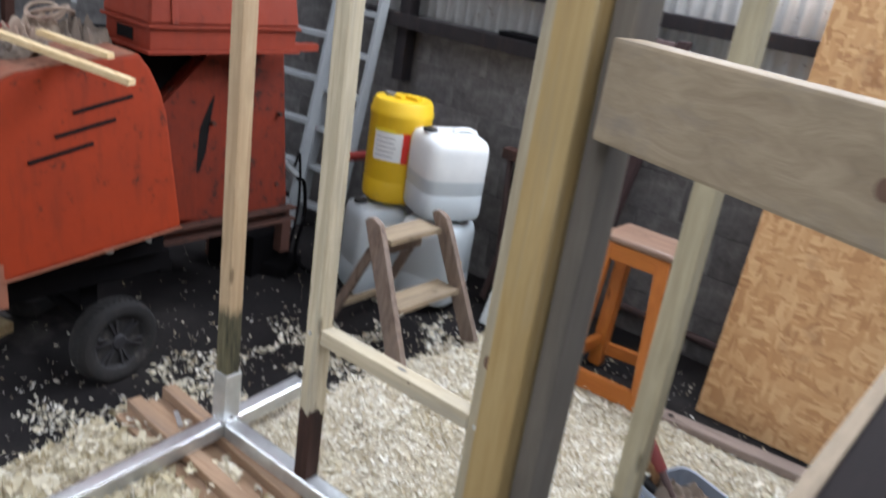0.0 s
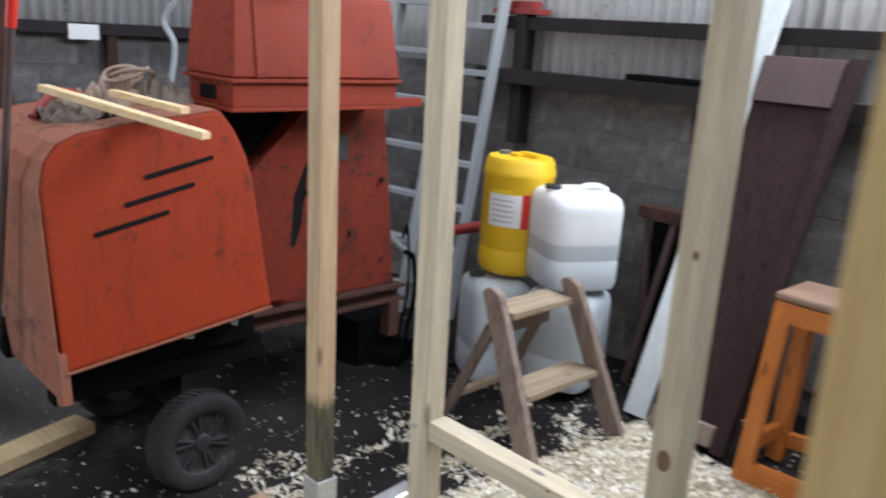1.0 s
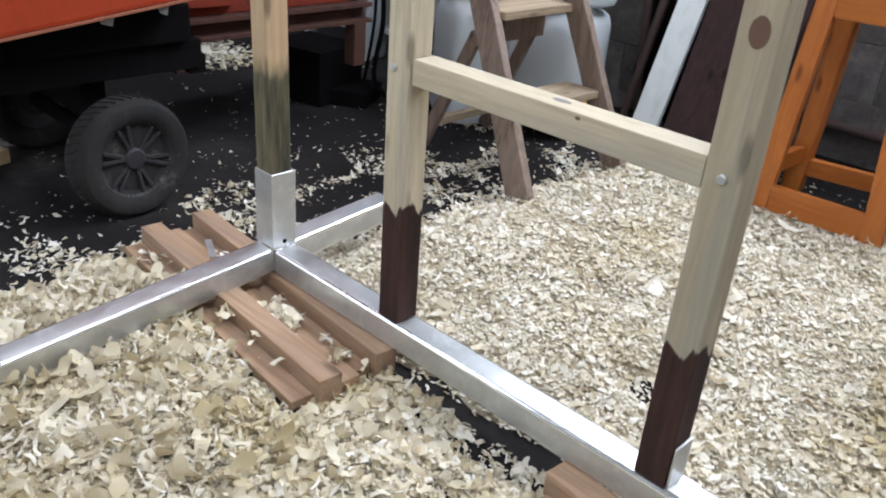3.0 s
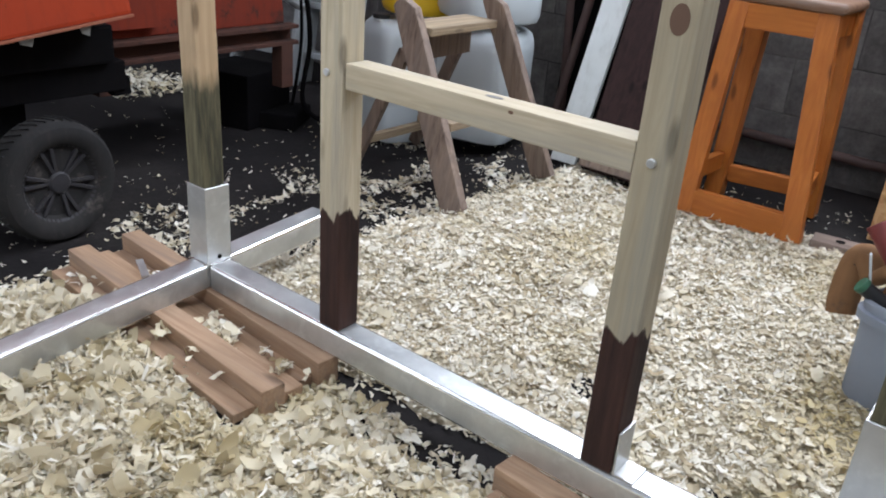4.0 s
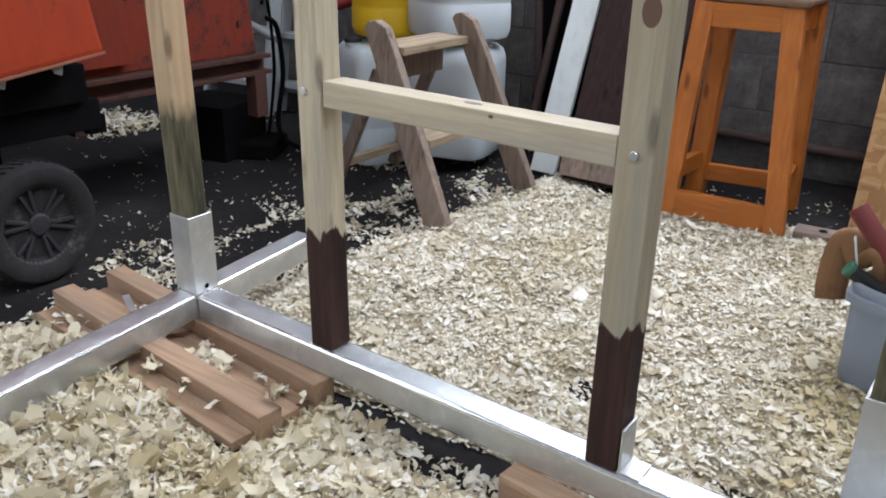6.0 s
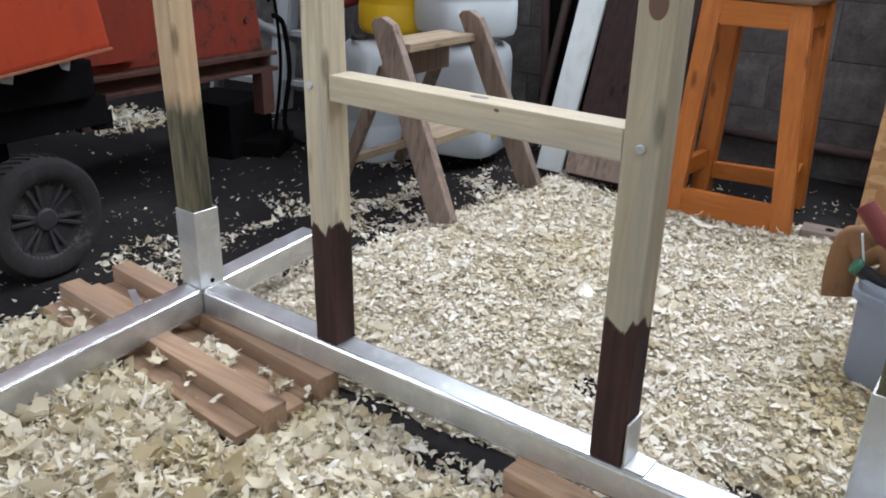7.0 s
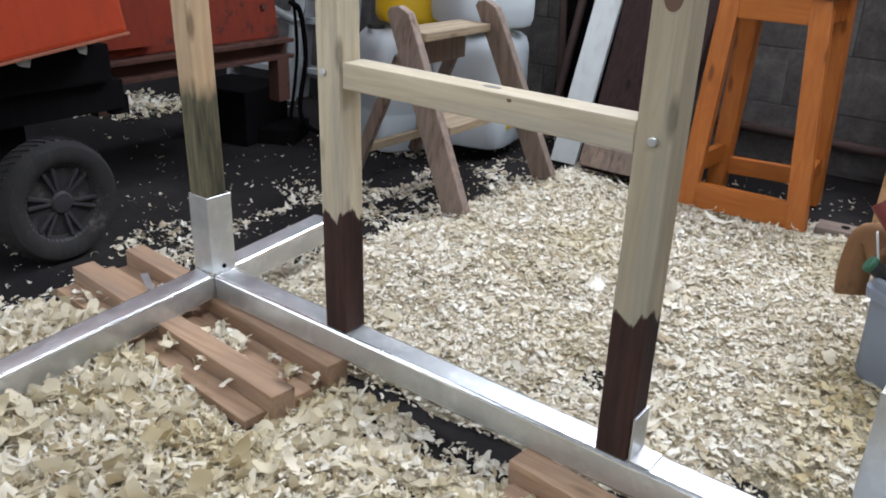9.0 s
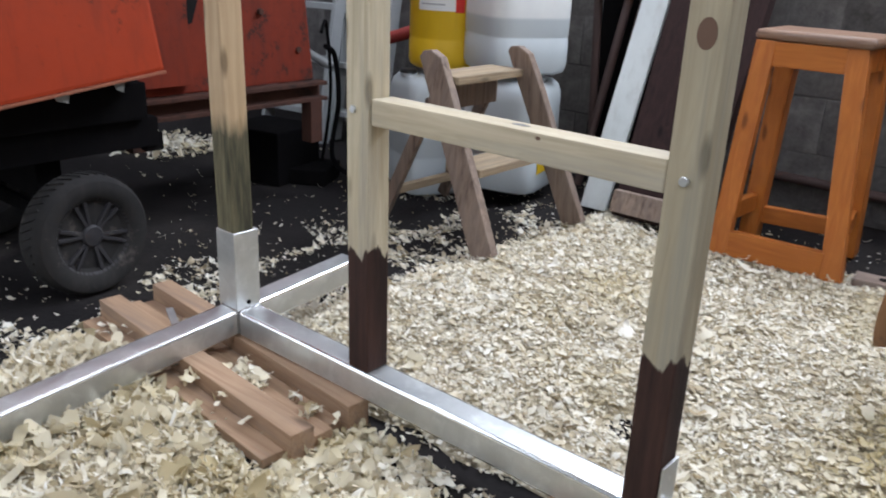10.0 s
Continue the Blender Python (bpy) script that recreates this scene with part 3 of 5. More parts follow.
for kx, kz, kr in ((1.047, 0.865, 0.014), (1.052, 1.249, 0.006)):
    part("knot", turned(rod((0, 0.004, 0), (0, -0.0008, 0), kr, 20), Matrix.Translation((kx, 0.003, kz)) @ Matrix.Diagonal((1, 1, 1.5, 1))), M_KNOT, knotty, "round brown knot")
upright(1.3915, 0.1665, 0.132, M_POST_PALE, "pale timber post in a galvanised corner socket")

rail = thing("timber_rail", "pale planed timber rail bolted between two posts", "rail", (0.72, 0.03, 0.64))
part("rail_board", box(0.4345, 1.0165, 0.003, 0.058, 0.643, 0.692, 0.004), M_RAIL, rail)
part("knot", turned(rod((0, 0.004, 0), (0, -0.0006, 0), 0.003, 16), Matrix.Translation((0.80, 0.003, 0.684)) @ Matrix.Diagonal((1.6, 1, 1, 1))), M_KNOT, rail, "small brown knot")
part("resin_mark", turned(rod((0, 0, 0), (0, 0, 0.0008), 0.012, 16), Matrix.Translation((0.745, 0.034, 0.6917)) @ Matrix.Diagonal((1.5, 0.6, 1, 1))), M_GREYPAINT, rail, "bluish grey smear")

# The second timber wall, close by the camera's way.
upright(1.60, -0.90, 0.0, M_POST_GOLD, "golden rough timber corner post close to the doorway", 0.048, 0.068)
# The grey tone puts the corner post's shaded side into the colour.
upright(1.6505, -0.875, 0.0, M_POST_SHADED, "timber post doubled against the corner post, toned grey for shade", 0.026, 0.058)
rail2 = thing("timber_rail", "broad pale timber head rail fixed to the corner post", "rail", (1.96, -0.95, 1.703))
part("rail_board", turned(box(0, 0.64, -0.032, 0.008, 1.703, 1.804, 0.004), pose(1.6775, -0.864, 0, 0, 0, -19)), M_POST_HEAD, rail2)
part("knot", turned(rod((0.30, -0.0325, 1.75), (0.30, -0.030, 1.75), 0.009, 16), pose(1.6775, -0.864, 0, 0, 0, -19)), M_KNOT, rail2, "small brown knot")

side = thing("side_rail", "pale timber side rail with a black board", "rail", (1.85, 0.4, 0.0))
part("rail_board", box(1.832, 1.872, -0.25, 1.2, 0.945, 1.0, 0.004), M_RAIL_Y, side)
# Black board fills the dark area to the right of the rail.
part("black_board", box(1.8725, 2.0, -0.25, 1.2, 0.80, 0.992, 0.004), M_BLACK_BOARD, side, "black board")
part("prop", box(1.815, 1.872, 1.14, 1.197, 0.0, 0.944, 0.004), M_POST, side)


# ---- rebated blocks under the frame ----
def rebate(name, x0, x1, w, ridge, yaw, at, label):
    """A door-lining section: a flat with a raised strip along it."""
    t = thing(name, label, "timber", (*at, 0.0), "blocks under the frame")
    m = Matrix.Translation((*at, 0)) @ pose(0, 0, 0, 0, 0, yaw)
    r0, r1 = ridge
    part("flat", turned(box(x0 + 0.012, x1 - 0.022, 0, r0 - 0.0005, 0.002, 0.024, 0.003), m), M_RED_BLOCK, t)
    part("raised_strip", turned(box(x0, x1, r0, r1, 0.001, 0.0648, 0.003), m), M_RED_BLOCK, t)
    if w > r1:
        part("flat", turned(box(x0 + 0.004, x1 - 0.006, r1 + 0.0005, w, 0.002, 0.036, 0.003), m), M_RED_BLOCK, t)
    return t


rebate("rebated_block", -0.425, 0.418, 0.158, (0.052, 0.108), -4.2, (0.0, -0.21), "red-brown rebated hardwood block under the steel frame")
rebate("rebated_block", -0.425, 0.418, 0.098, (0.044, 0.098), -4.2, (0.0, -0.0505), "red-brown rebated hardwood block beside its twin")
rebate("rebated_block", 0.86, 1.75, 0.135, (0.05, 0.105), -5.0, (0.02, -0.02), "red-brown hardwood block carrying the far end of the beam")
single("steel_offcut", bar((-0.24, -0.035, 0.069), (-0.15, -0.075, 0.069), 0.018, 0.006, 0.001), M_GALV, "short bright steel offcut on the hardwood blocks", "offcut")


# ---- the orange machine ----
FL = -0.07


def machine():
    t = thing("wood_chipper", "faded orange wheeled wood chipper with rusty edges", "machine", (-1.2, 0.3, FL))
    def near(z):
        return -0.777 - 0.145 * (z - 0.57)

    def far(z):
        return -1.27 - 0.42 * (z - 0.45)

    prof = [(-0.415, 0.487), (0.326, 0.571), (0.287, 1.04), (0.268, 1.12), (0.225, 1.215), (0.180, 1.275), (-0.2, 1.228), (-0.30, 1.212), (-0.37, 1.18), (-0.41, 1.13), (-0.43, 1.05)]
    cover = part("engine_cover", prism(prof, lambda u, v, w: (near(v) if w else far(v), u, v), 0, 1, 0.012), M_ORANGE, t, "bright orange sheet-metal engine cover")
    # worn front end and top sheet
    part("corner_leg", prism([(near(0.4), 0.385), (near(0.55), 0.55), (near(0.55) - 0.1, 0.55), (near(0.4) - 0.05, 0.37)], lambda u, v, w: (u, -0.43 + 0.03 * w, v), 0, 1, 0.002), M_ORANGE_RUST, cover)
    run = [(-0.432, 0.40), (-0.437, 1.05), (-0.416, 1.134), (-0.374, 1.187), (-0.302, 1.218), (-0.2, 1.234), (0.165, 1.2790)]
    back = [(u + 0.006, v - 0.001) if v < 1.1 else (u + 0.003, v - 0.005) for u, v in reversed(run)]
    part("front_sheet", prism(run + back, lambda u, v, w: ((near(v) - 0.006) if w else far(v) + 0.01, u, v), 0, 1, 0), M_ORANGE_RUST, cover, "dusty scraped front and top sheet")
    for a, b in (((0.139, 1.119), (-0.105, 1.067)), ((0.062, 1.034), (-0.18, 0.984)), ((-0.035, 0.950), (-0.285, 0.900))):
        pa = Vector((near(a[1]) + 0.003, *a))
        pb = Vector((near(b[1]) + 0.003, *b))
        part("cooling_slot", bar(pa, pb, 0.006, 0.015, 0.002), M_INK, cover, "black slanted slot")
    part("bottom_lip", bar((near(0.487) + 0.004, -0.41, 0.485), (near(0.57) + 0.004, 0.326, 0.568), 0.009, 0.008, 0.002), M_ORANGE_RUST, cover, "bent scraped bottom lip")
    for yy, zz, dy in ((-0.02, 0.515, 0.05), (0.16, 0.53, 0.035)):
        part("torn_flap", prism([(yy, zz + 0.015), (yy + dy, zz + 0.02), (yy + dy * 0.8, zz - 0.012), (yy + dy * 0.2, zz - 0.004)], lambda u, v, w: (near(0.55) - 0.01 + 0.004 * w, u, v), 0, 1, 0), M_GREYPAINT, cover, "bent pale metal flap")
    # body behind the cover
    body = [(0.34, 0.425), (1.205, 0.425), (1.14, 1.255), (0.70, 1.255), (0.47, 1.034), (0.39, 0.96), (0.34, 0.96)]
    bd = part("drum_housing", prism(body, lambda u, v, w: (-1.115 - 0.05 * (v - 0.42) - 0.62 * w, u, v), 0, 1, 0.008), M_ORANGE_D, t, "grimy dark orange drum housing")
    # Black block stands for the shade in the cavity behind the cover.
    part("recess", box(-1.7, -1.20, 0.30, 0.95, 0.6, 1.25, 0.004), M_BLACK, bd, "block blackened for the shaded recess behind the cover")
    part("guard", prism([(0.33, 0.46), (0.619, 0.46), (0.617, 0.72), (0.631, 0.886), (0.683, 1.0), (0.76, 1.12), (0.70, 1.25), (0.47, 1.034), (0.33, 0.93)], lambda u, v, w: (-1.10 - 0.05 * (v - 0.42) + 0.02 * w, u, v), 0, 1, 0.003), M_ORANGE_D, bd)
    # Proud black strip paints the shade in the gap beside the guard.
    part("guard_gap_shade", prism([(0.624, 0.66), (0.620, 0.74), (0.634, 0.886), (0.688, 1.0), (0.735, 1.03), (0.71, 0.90), (0.69, 0.76), (0.655, 0.67)], lambda u, v, w: (-1.1145 - 0.05 * (v - 0.42) + 0.004 * w, u, v), 0, 1, 0), M_INK, bd, "raised black strip for the shaded gap by the guard")
    part("label_plate", box(-1.146, -1.139, 0.84, 0.93, 1.02, 1.13, 0.002), M_PLATE, bd, "dull grey square patch")
    for yy, zz in ((1.12, 0.92), (1.13, 0.55), (0.95, 0.70), (0.72, 0.90)):
        part("bolt_head", rod((-1.135, yy, zz), (-1.112, yy, zz), 0.012, 6), M_RUST, bd)
    part("frame_rail", joined(box(-1.13, -1.07, 0.36, 1.24, 0.345, 0.36, 0.002), box(-1.13, -1.07, 0.36, 1.24, 0.408, 0.423, 0.002), box(-1.13, -1.12, 0.36, 1.24, 0.36, 0.408, 0.001)), M_RUST, t, "rusty channel rail")
    part("frame_rail", box(-1.75, -1.69, 0.36, 1.24, 0.345, 0.423, 0.003), M_RUST, t)
    part("support_leg", box(-1.13, -1.07, 1.15, 1.21, 0.175, 0.346, 0.004), M_RUST, t, "short rusty steel stub leg")
    part("support_leg", box(-1.72, -1.66, 1.15, 1.21, FL, 0.346, 0.004), M_RUST, t)
    part("support_leg", box(-1.12, -1.07, 0.36, 0.41, 0.25, 0.346, 0.004), M_RUST, t)
    # Underside parts in near-black: their shade is put into the colour.
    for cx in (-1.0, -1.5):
        part("chassis_beam", box(cx, cx + 0.07, -0.40, 0.38, 0.305, 0.40, 0.006), M_BLACK, t, "chassis beam, blackened for the shade under the cover")
    part("sump", box(-1.45, -0.9, -0.36, 0.33, 0.402, 0.52, 0.01), M_BLACK, t, "engine underside, blackened for its shade")
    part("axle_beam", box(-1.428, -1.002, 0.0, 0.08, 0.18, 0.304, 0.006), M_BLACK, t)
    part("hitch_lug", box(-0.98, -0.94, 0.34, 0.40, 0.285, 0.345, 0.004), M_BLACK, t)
    ax = part("axle", rod((-1.52, 0.034, 0.111), (-0.79, 0.034, 0.111), 0.025), M_BLACK, t)
    for wx, sgn in ((-0.79, 1), (-1.5, -1)):
        R = 0.183
        tyre_p = [(0.118, -0.048), (0.128, -0.054), (0.150, -0.060), (0.168, -0.055), (0.179, -0.040), (R, -0.015), (R, 0.015), (0.179, 0.040), (0.168, 0.055), (0.150, 0.060), (0.128, 0.054), (0.118, 0.048)]
        mm = Matrix.Translation((wx, 0.034, 0.113)) @ Euler((0, radians(90 * sgn), radians(4))).to_matrix().to_4x4()
        ty = lathe([(0.1, -0.03)] + tyre_p + [(0.1, 0.03)], 56)
        wh = part("wheel", turned(ty, mm), M_RUBBER, t, "dusty black tyre on a dark spoked rim", True)
        grooves = []
        for i in range(44):
            a = 2 * math.pi * i / 44
            grooves.append(turned(box(-0.003, 0.003, -0.03, 0.03, -0.002, 0.002, 0), Matrix.Rotation(a, 4, "Z") @ Matrix.Translation((R + 0.0005, 0, 0)) @ Matrix.Rotation(radians(90), 4, "X") @ Matrix.Rotation(radians(25), 4, "X")))
        part("tread_block", turned(joined(*grooves), mm), M_RUBBER, wh)
        rim = lathe([(0.02, -0.02), (0.06, -0.03), (0.108, -0.035), (0.119, -0.045), (0.122, -0.02), (0.122, 0.042), (0.117, 0.047), (0.110, 0.040), (0.106, 0.015), (0.05, 0.010), (0.02, 0.012)], 48)
        rm = part("rim", turned(rim, mm), M_RIM, wh, "dark dusty steel rim", True)
        for i in range(6):
            a = 2 * math.pi * i / 6 + 0.3
            for da in (-0.13, 0.13):
                sp = bar((0.03, 0.03 * da, 0.026), (0.109, 0.109 * da * 1.1, 0.034), 0.011, 0.02, 0.003)
                part("spoke", turned(sp, mm @ Matrix.Rotation(a, 4, "Z")), M_RIM, rm)
        part("hub_cap", turned(lathe([(0.034, 0.01), (0.034, 0.036), (0.028, 0.042), (0.008, 0.044)], 24), mm), M_RIM, rm, "", True)
    # hopper on top
    hp = thing("feed_hopper", "dull red flanged steel feed hopper on the chipper", "hopper", (-1.12, 0.65, 1.255))
    x0, x1, y0, y1 = -1.30, -0.945, 0.262, 1.045
    def ring(z0, z1, g, name, lab=""):
        return part(name, box(x0 - g, x1 + g, y0 - g, y1 + g, z0, z1, 0.004), M_CRATE, hp, lab)
    ring(1.258, 1.272, 0.006, "flange", "rolled flange")
    rg = ring(1.272, 1.362, -0.012, "skirt")
    ring(1.362, 1.376, 0.006, "flange")
    part("slot", box(-1.20, -1.08, y0 + 0.008, y0 + 0.02, 1.292, 1.342, 0.003), M_INK, rg, "dark rectangular slot")
    up = [(x0, y0, x1, y1, 1.376), (x0 + 0.012, y0 + 0.028, x1 - 0.045, y1 - 0.03, 1.69)]
    bm = bmesh.new()
    r = [[bm.verts.new(c) for c in ((a, b, z), (c_, b, z), (c_, d, z), (a, d, z))] for a, b, c_, d, z in up]
    for i in range(4):
        bm.faces.new((r[0][i], r[0][(i + 1) % 4], r[1][(i + 1) % 4], r[1][i]))
    bm.faces.new(list(reversed(r[0])))
    bm.faces.new(r[1])
    part("bin", bevelled(bm, 0.022, 3), M_CRATE, hp, "tapered dull red bin", True)
    part("rib", prism([(x1 - 0.004, 1.38), (x1 + 0.006, 1.38), (x1 - 0.034, 1.66), (x1 - 0.044, 1.66)], lambda u, v, w: (u, y0 + 0.10 + 0.03 * w, v), 0, 1, 0.003), M_CRATE, hp)
    part("lip", box(-1.02, -0.975, 1.0, 1.2, 1.262, 1.298, 0.004), M_CRATE, hp, "red steel lip")
    single("red_rag", turned(box(-0.16, 0.16, -0.09, 0.09, 0, 0.045, 0.02), pose(-1.1, 0.5, 1.69, 0, 0, 30)), M_REDBRIGHT, "bright red folded cloth on the hopper", "cloth")


machine()

# Things lying on the engine cover.
single("sawn_lath", bar((-1.20, -0.29, 1.322), (-0.60, -0.018, 1.232), 0.042, 0.024, 0.003), M_LATH, "fresh pale sawn timber lath on the cover", "lath", "", "laths on the cover")
single("sawn_lath", bar((-1.10, -0.10, 1.315), (-0.78, 0.005, 1.288), 0.036, 0.022, 0.003), M_LATH, "short pale sawn lath on the cover", "lath", "", "laths on the cover")


def crumpled(name, at, sx, sy, h, m, label, cat, seed):
    """A heap of folded cloth: a dome pushed into creases."""
    rnd = random.Random(seed)
    bm = bmesh.new()
    n = 34
    off = Vector((rnd.uniform(0, 50), rnd.uniform(0, 50), 0))
    g = []
    for i in range(n + 1):
        row = []
        for j in range(n + 1):
            u, v = 2 * i / n - 1, 2 * j / n - 1
            r = math.hypot(u, v)
            k = max(0.0, 1 - r * r * (0.8 + 0.5 * noise.noise(Vector((u * 2, v * 2, 3)) + off)))
            z = h * k ** 0.5 * (0.45 + 0.9 * abs(noise.noise(Vector((u * 3.0, v * 5.0, 0)) + off))) - (0.01 if k == 0 else 0)
            s = 1 if r < 1 else 1 / r
            row.append(bm.verts.new((at[0] + u * s * sx, at[1] + v * s * sy, at[2] + z)))
        g.append(row)
    for i in range(n):
        for j in range(n):
            bm.faces.new((g[i][j], g[i + 1][j], g[i + 1][j + 1], g[i][j + 1]))
    rim_ = [g[i][0] for i in range(n + 1)] + [g[n][j] for j in range(1, n + 1)] + [g[i][n] for i in range(n - 1, -1, -1)] + [g[0][j] for j in range(n - 1, 0, -1)]
    bm.faces.new(rim_)
    return single(name, bm, m, label, cat, smooth=True)


crumpled("sack", (-1.16, -0.17, 1.215), 0.15, 0.15, 0.085, M_SACK, "crumpled dusty sacking on the cover", "sack", 3)
crumpled("sack", (-1.33, 0.0, 1.225), 0.13, 0.15, 0.13, M_ROPE, "bunched pinkish dust sheet on the cover", "sack", 30)
crumpled("rag", (-1.22, 0.13, 1.235), 0.15, 0.10, 0.13, M_SACK, "heap of grey old rags on the cover", "rags", 8)
single("rope_coil", tube([(-1.32 + 0.09 * math.cos(a * 1.1), 0.02 + 0.07 * math.sin(a * 1.1) + 0.004 * a, 1.335 + 0.05 * math.sin(a * 0.7) ** 2) for a in range(14)], 0.008), M_ROPE, "loose coil of frayed pinkish rope on rags", "rope", smooth=True)
single("sack_edge", tube([(-1.20, -0.33, 1.225), (-1.25, -0.27, 1.275), (-1.32, -0.2, 1.30), (-1.36, -0.1, 1.285)], 0.013), M_REDTRIM, "faded red strap lying over the sacking", "strap", smooth=True)

# Red-topped steel pole leaning by the machine.
pole = thing("lever_bar", "thin dark steel bar with a bright red grip", "bar", (-1.33, -0.50, FL))
part("shaft", rod((-1.33, -0.51, FL), (-0.9, -0.46, 1.54), 0.012), M_ROD, pole, "", True)
part("grip", rod((-0.906, -0.4607, 1.52), (-0.874, -0.457, 1.637), 0.016), M_REDBRIGHT, pole, "bright red plastic grip", True)

single("scaffold_plank", bar((-1.43, -0.13, FL + 0.03), (-1.2, -0.85, FL + 0.03), 0.12, 0.05, 0.004), M_LATH, "pale plank lying on the dark floor", "plank")
single("scaffold_plank", bar((-1.0, -0.62, FL + 0.03), (-1.3, -1.5, FL + 0.03), 0.12, 0.06, 0.004), M_RED_BLOCK, "reddish timber offcut lying on the floor", "plank")

# Clutter beyond the machine's front end.
single("post_by_wall", box(-2.66, -2.50, -0.16, 0.0, FL, 2.6, 0.006), M_RUST, "rusty brown steel stanchion", "stanchion", "structure")
bench = thing("work_bench", "low wooden bench with a pale board top", "bench", (-2.4, -0.75, FL))
part("top_board", box(-2.9, -1.85, -1.1, -0.50, 1.02, 1.07, 0.004), M_LATH, bench, "pale board top")
for lx in (-2.85, -1.93):
    for ly in (-1.05, -0.58):
        part("leg", box(lx, lx + 0.06, ly, ly + 0.06, FL, 1.02, 0.003), M_STEELDARK, bench)
single("flat_sheet", turned(box(-0.42, 0.42, -0.3, 0.3, 0, 0.04, 0.006), pose(-1.98, -0.50, 0.42, 0, 0, 12)), M_WHITEPAINT, "pale flat sheet on trestles", "sheet")
single("trestle", joined(box(-2.2, -1.74, -0.55, -0.47, FL, 0.415, 0.004), box(-2.3, -1.7, -0.6, -0.42, FL, FL + 0.05, 0.004)), M_BLACK, "dark grimy steel trestle carrying a sheet", "trestle")
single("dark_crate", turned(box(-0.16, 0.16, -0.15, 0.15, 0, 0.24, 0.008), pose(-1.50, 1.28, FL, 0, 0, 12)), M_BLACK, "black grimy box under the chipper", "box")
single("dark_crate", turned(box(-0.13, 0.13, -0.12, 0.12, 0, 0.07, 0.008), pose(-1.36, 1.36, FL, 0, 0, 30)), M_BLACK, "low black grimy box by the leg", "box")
single("power_cable", tube([(-1.15, 1.30, 0.55), (-1.18, 1.38, 0.50), (-1.2, 1.42, 0.30), (-1.22, 1.40, 0.05), (-1.15, 1.5, FL + 0.015), (-1.0, 1.62, FL + 0.012), (-0.95, 1.9, FL + 0.012)], 0.011), M_BLACK, "black cable hanging down behind the chipper", "cable", smooth=True)
single("power_cable", tube([(-1.22, 1.34, 0.60), (-1.3, 1.44, 0.62), (-1.32, 1.48, 0.3), (-1.36, 1.45, FL + 0.01), (-1.5, 1.6, FL + 0.01)], 0.008), M_BLACK, "black cable hanging behind the chipper", "cable", smooth=True)
single("bright_pipe", rod((-1.9, 1.75, 0.46), (-1.45, 1.62, 0.40), 0.02), M_GALV, "bright bent pipe behind the chipper", "pipe", smooth=True)
single("rust_pipe", rod((-1.5, 1.95, 0.50), (-1.02, 2.05, 0.66), 0.03), M_REDTRIM, "red-rusted pipe leaning behind the drums", "pipe", smooth=True)


single("hanging_chain", tube([(-2.6, 0.83, 3.955), (-2.6, 0.83, 2.2), (-2.62, 0.80, 1.80), (-2.57, 0.86, 1.68), (-2.64, 0.81, 1.55), (-2.6, 0.85, 1.42), (-2.61, 0.83, 1.22)], 0.016), M_ALU, "pale hose hanging from the roof by the wall", "hose", smooth=True)
single("wall_sign", box(WX + 0.091, WX + 0.10, 0.62, 0.80, 1.40, 1.49, 0.002), M_LABEL, "small blank white plate on the wall rail", "sign")
single("thin_stanchion", box(WX + 0.02, WX + 0.08, 0.86, 0.92, FL, 1.43, 0.004), M_RUST, "thin rusty steel stake against the wall", "stake")

# ---- aluminium ladders on the wall ----
def ladder(name, foot, top, w, rungs, label):
    t = thing(name, label, "ladder", foot, "ladders on the wall")
    f, e = Vector(foot), Vector(top)
    side = Vector((1, 0.12, 0)).normalized() * w / 2
    for s in (-1, 1):
        part("stile", bar(f + side * s, e + side * s, 0.028, 0.07, 0.003, (0, -1, 0.2)), M_ALU, t)
    for i in range(rungs):
        c = f.lerp(e, (i + 0.6) / rungs)
        part("tread", bar(c - side, c + side, 0.075, 0.03, 0.003), M_ALU, t)


ladder("alu_ladder", (-2.05, 1.86, FL), (-1.98, 2.22, 2.4), 0.42, 9, "dull aluminium step ladder leaning on the wall")
ladder("alu_ladder", (-1.72, 2.02, FL), (-1.58, 2.26, 2.5), 0.30, 10, "narrow dull aluminium ladder leaning on the wall")


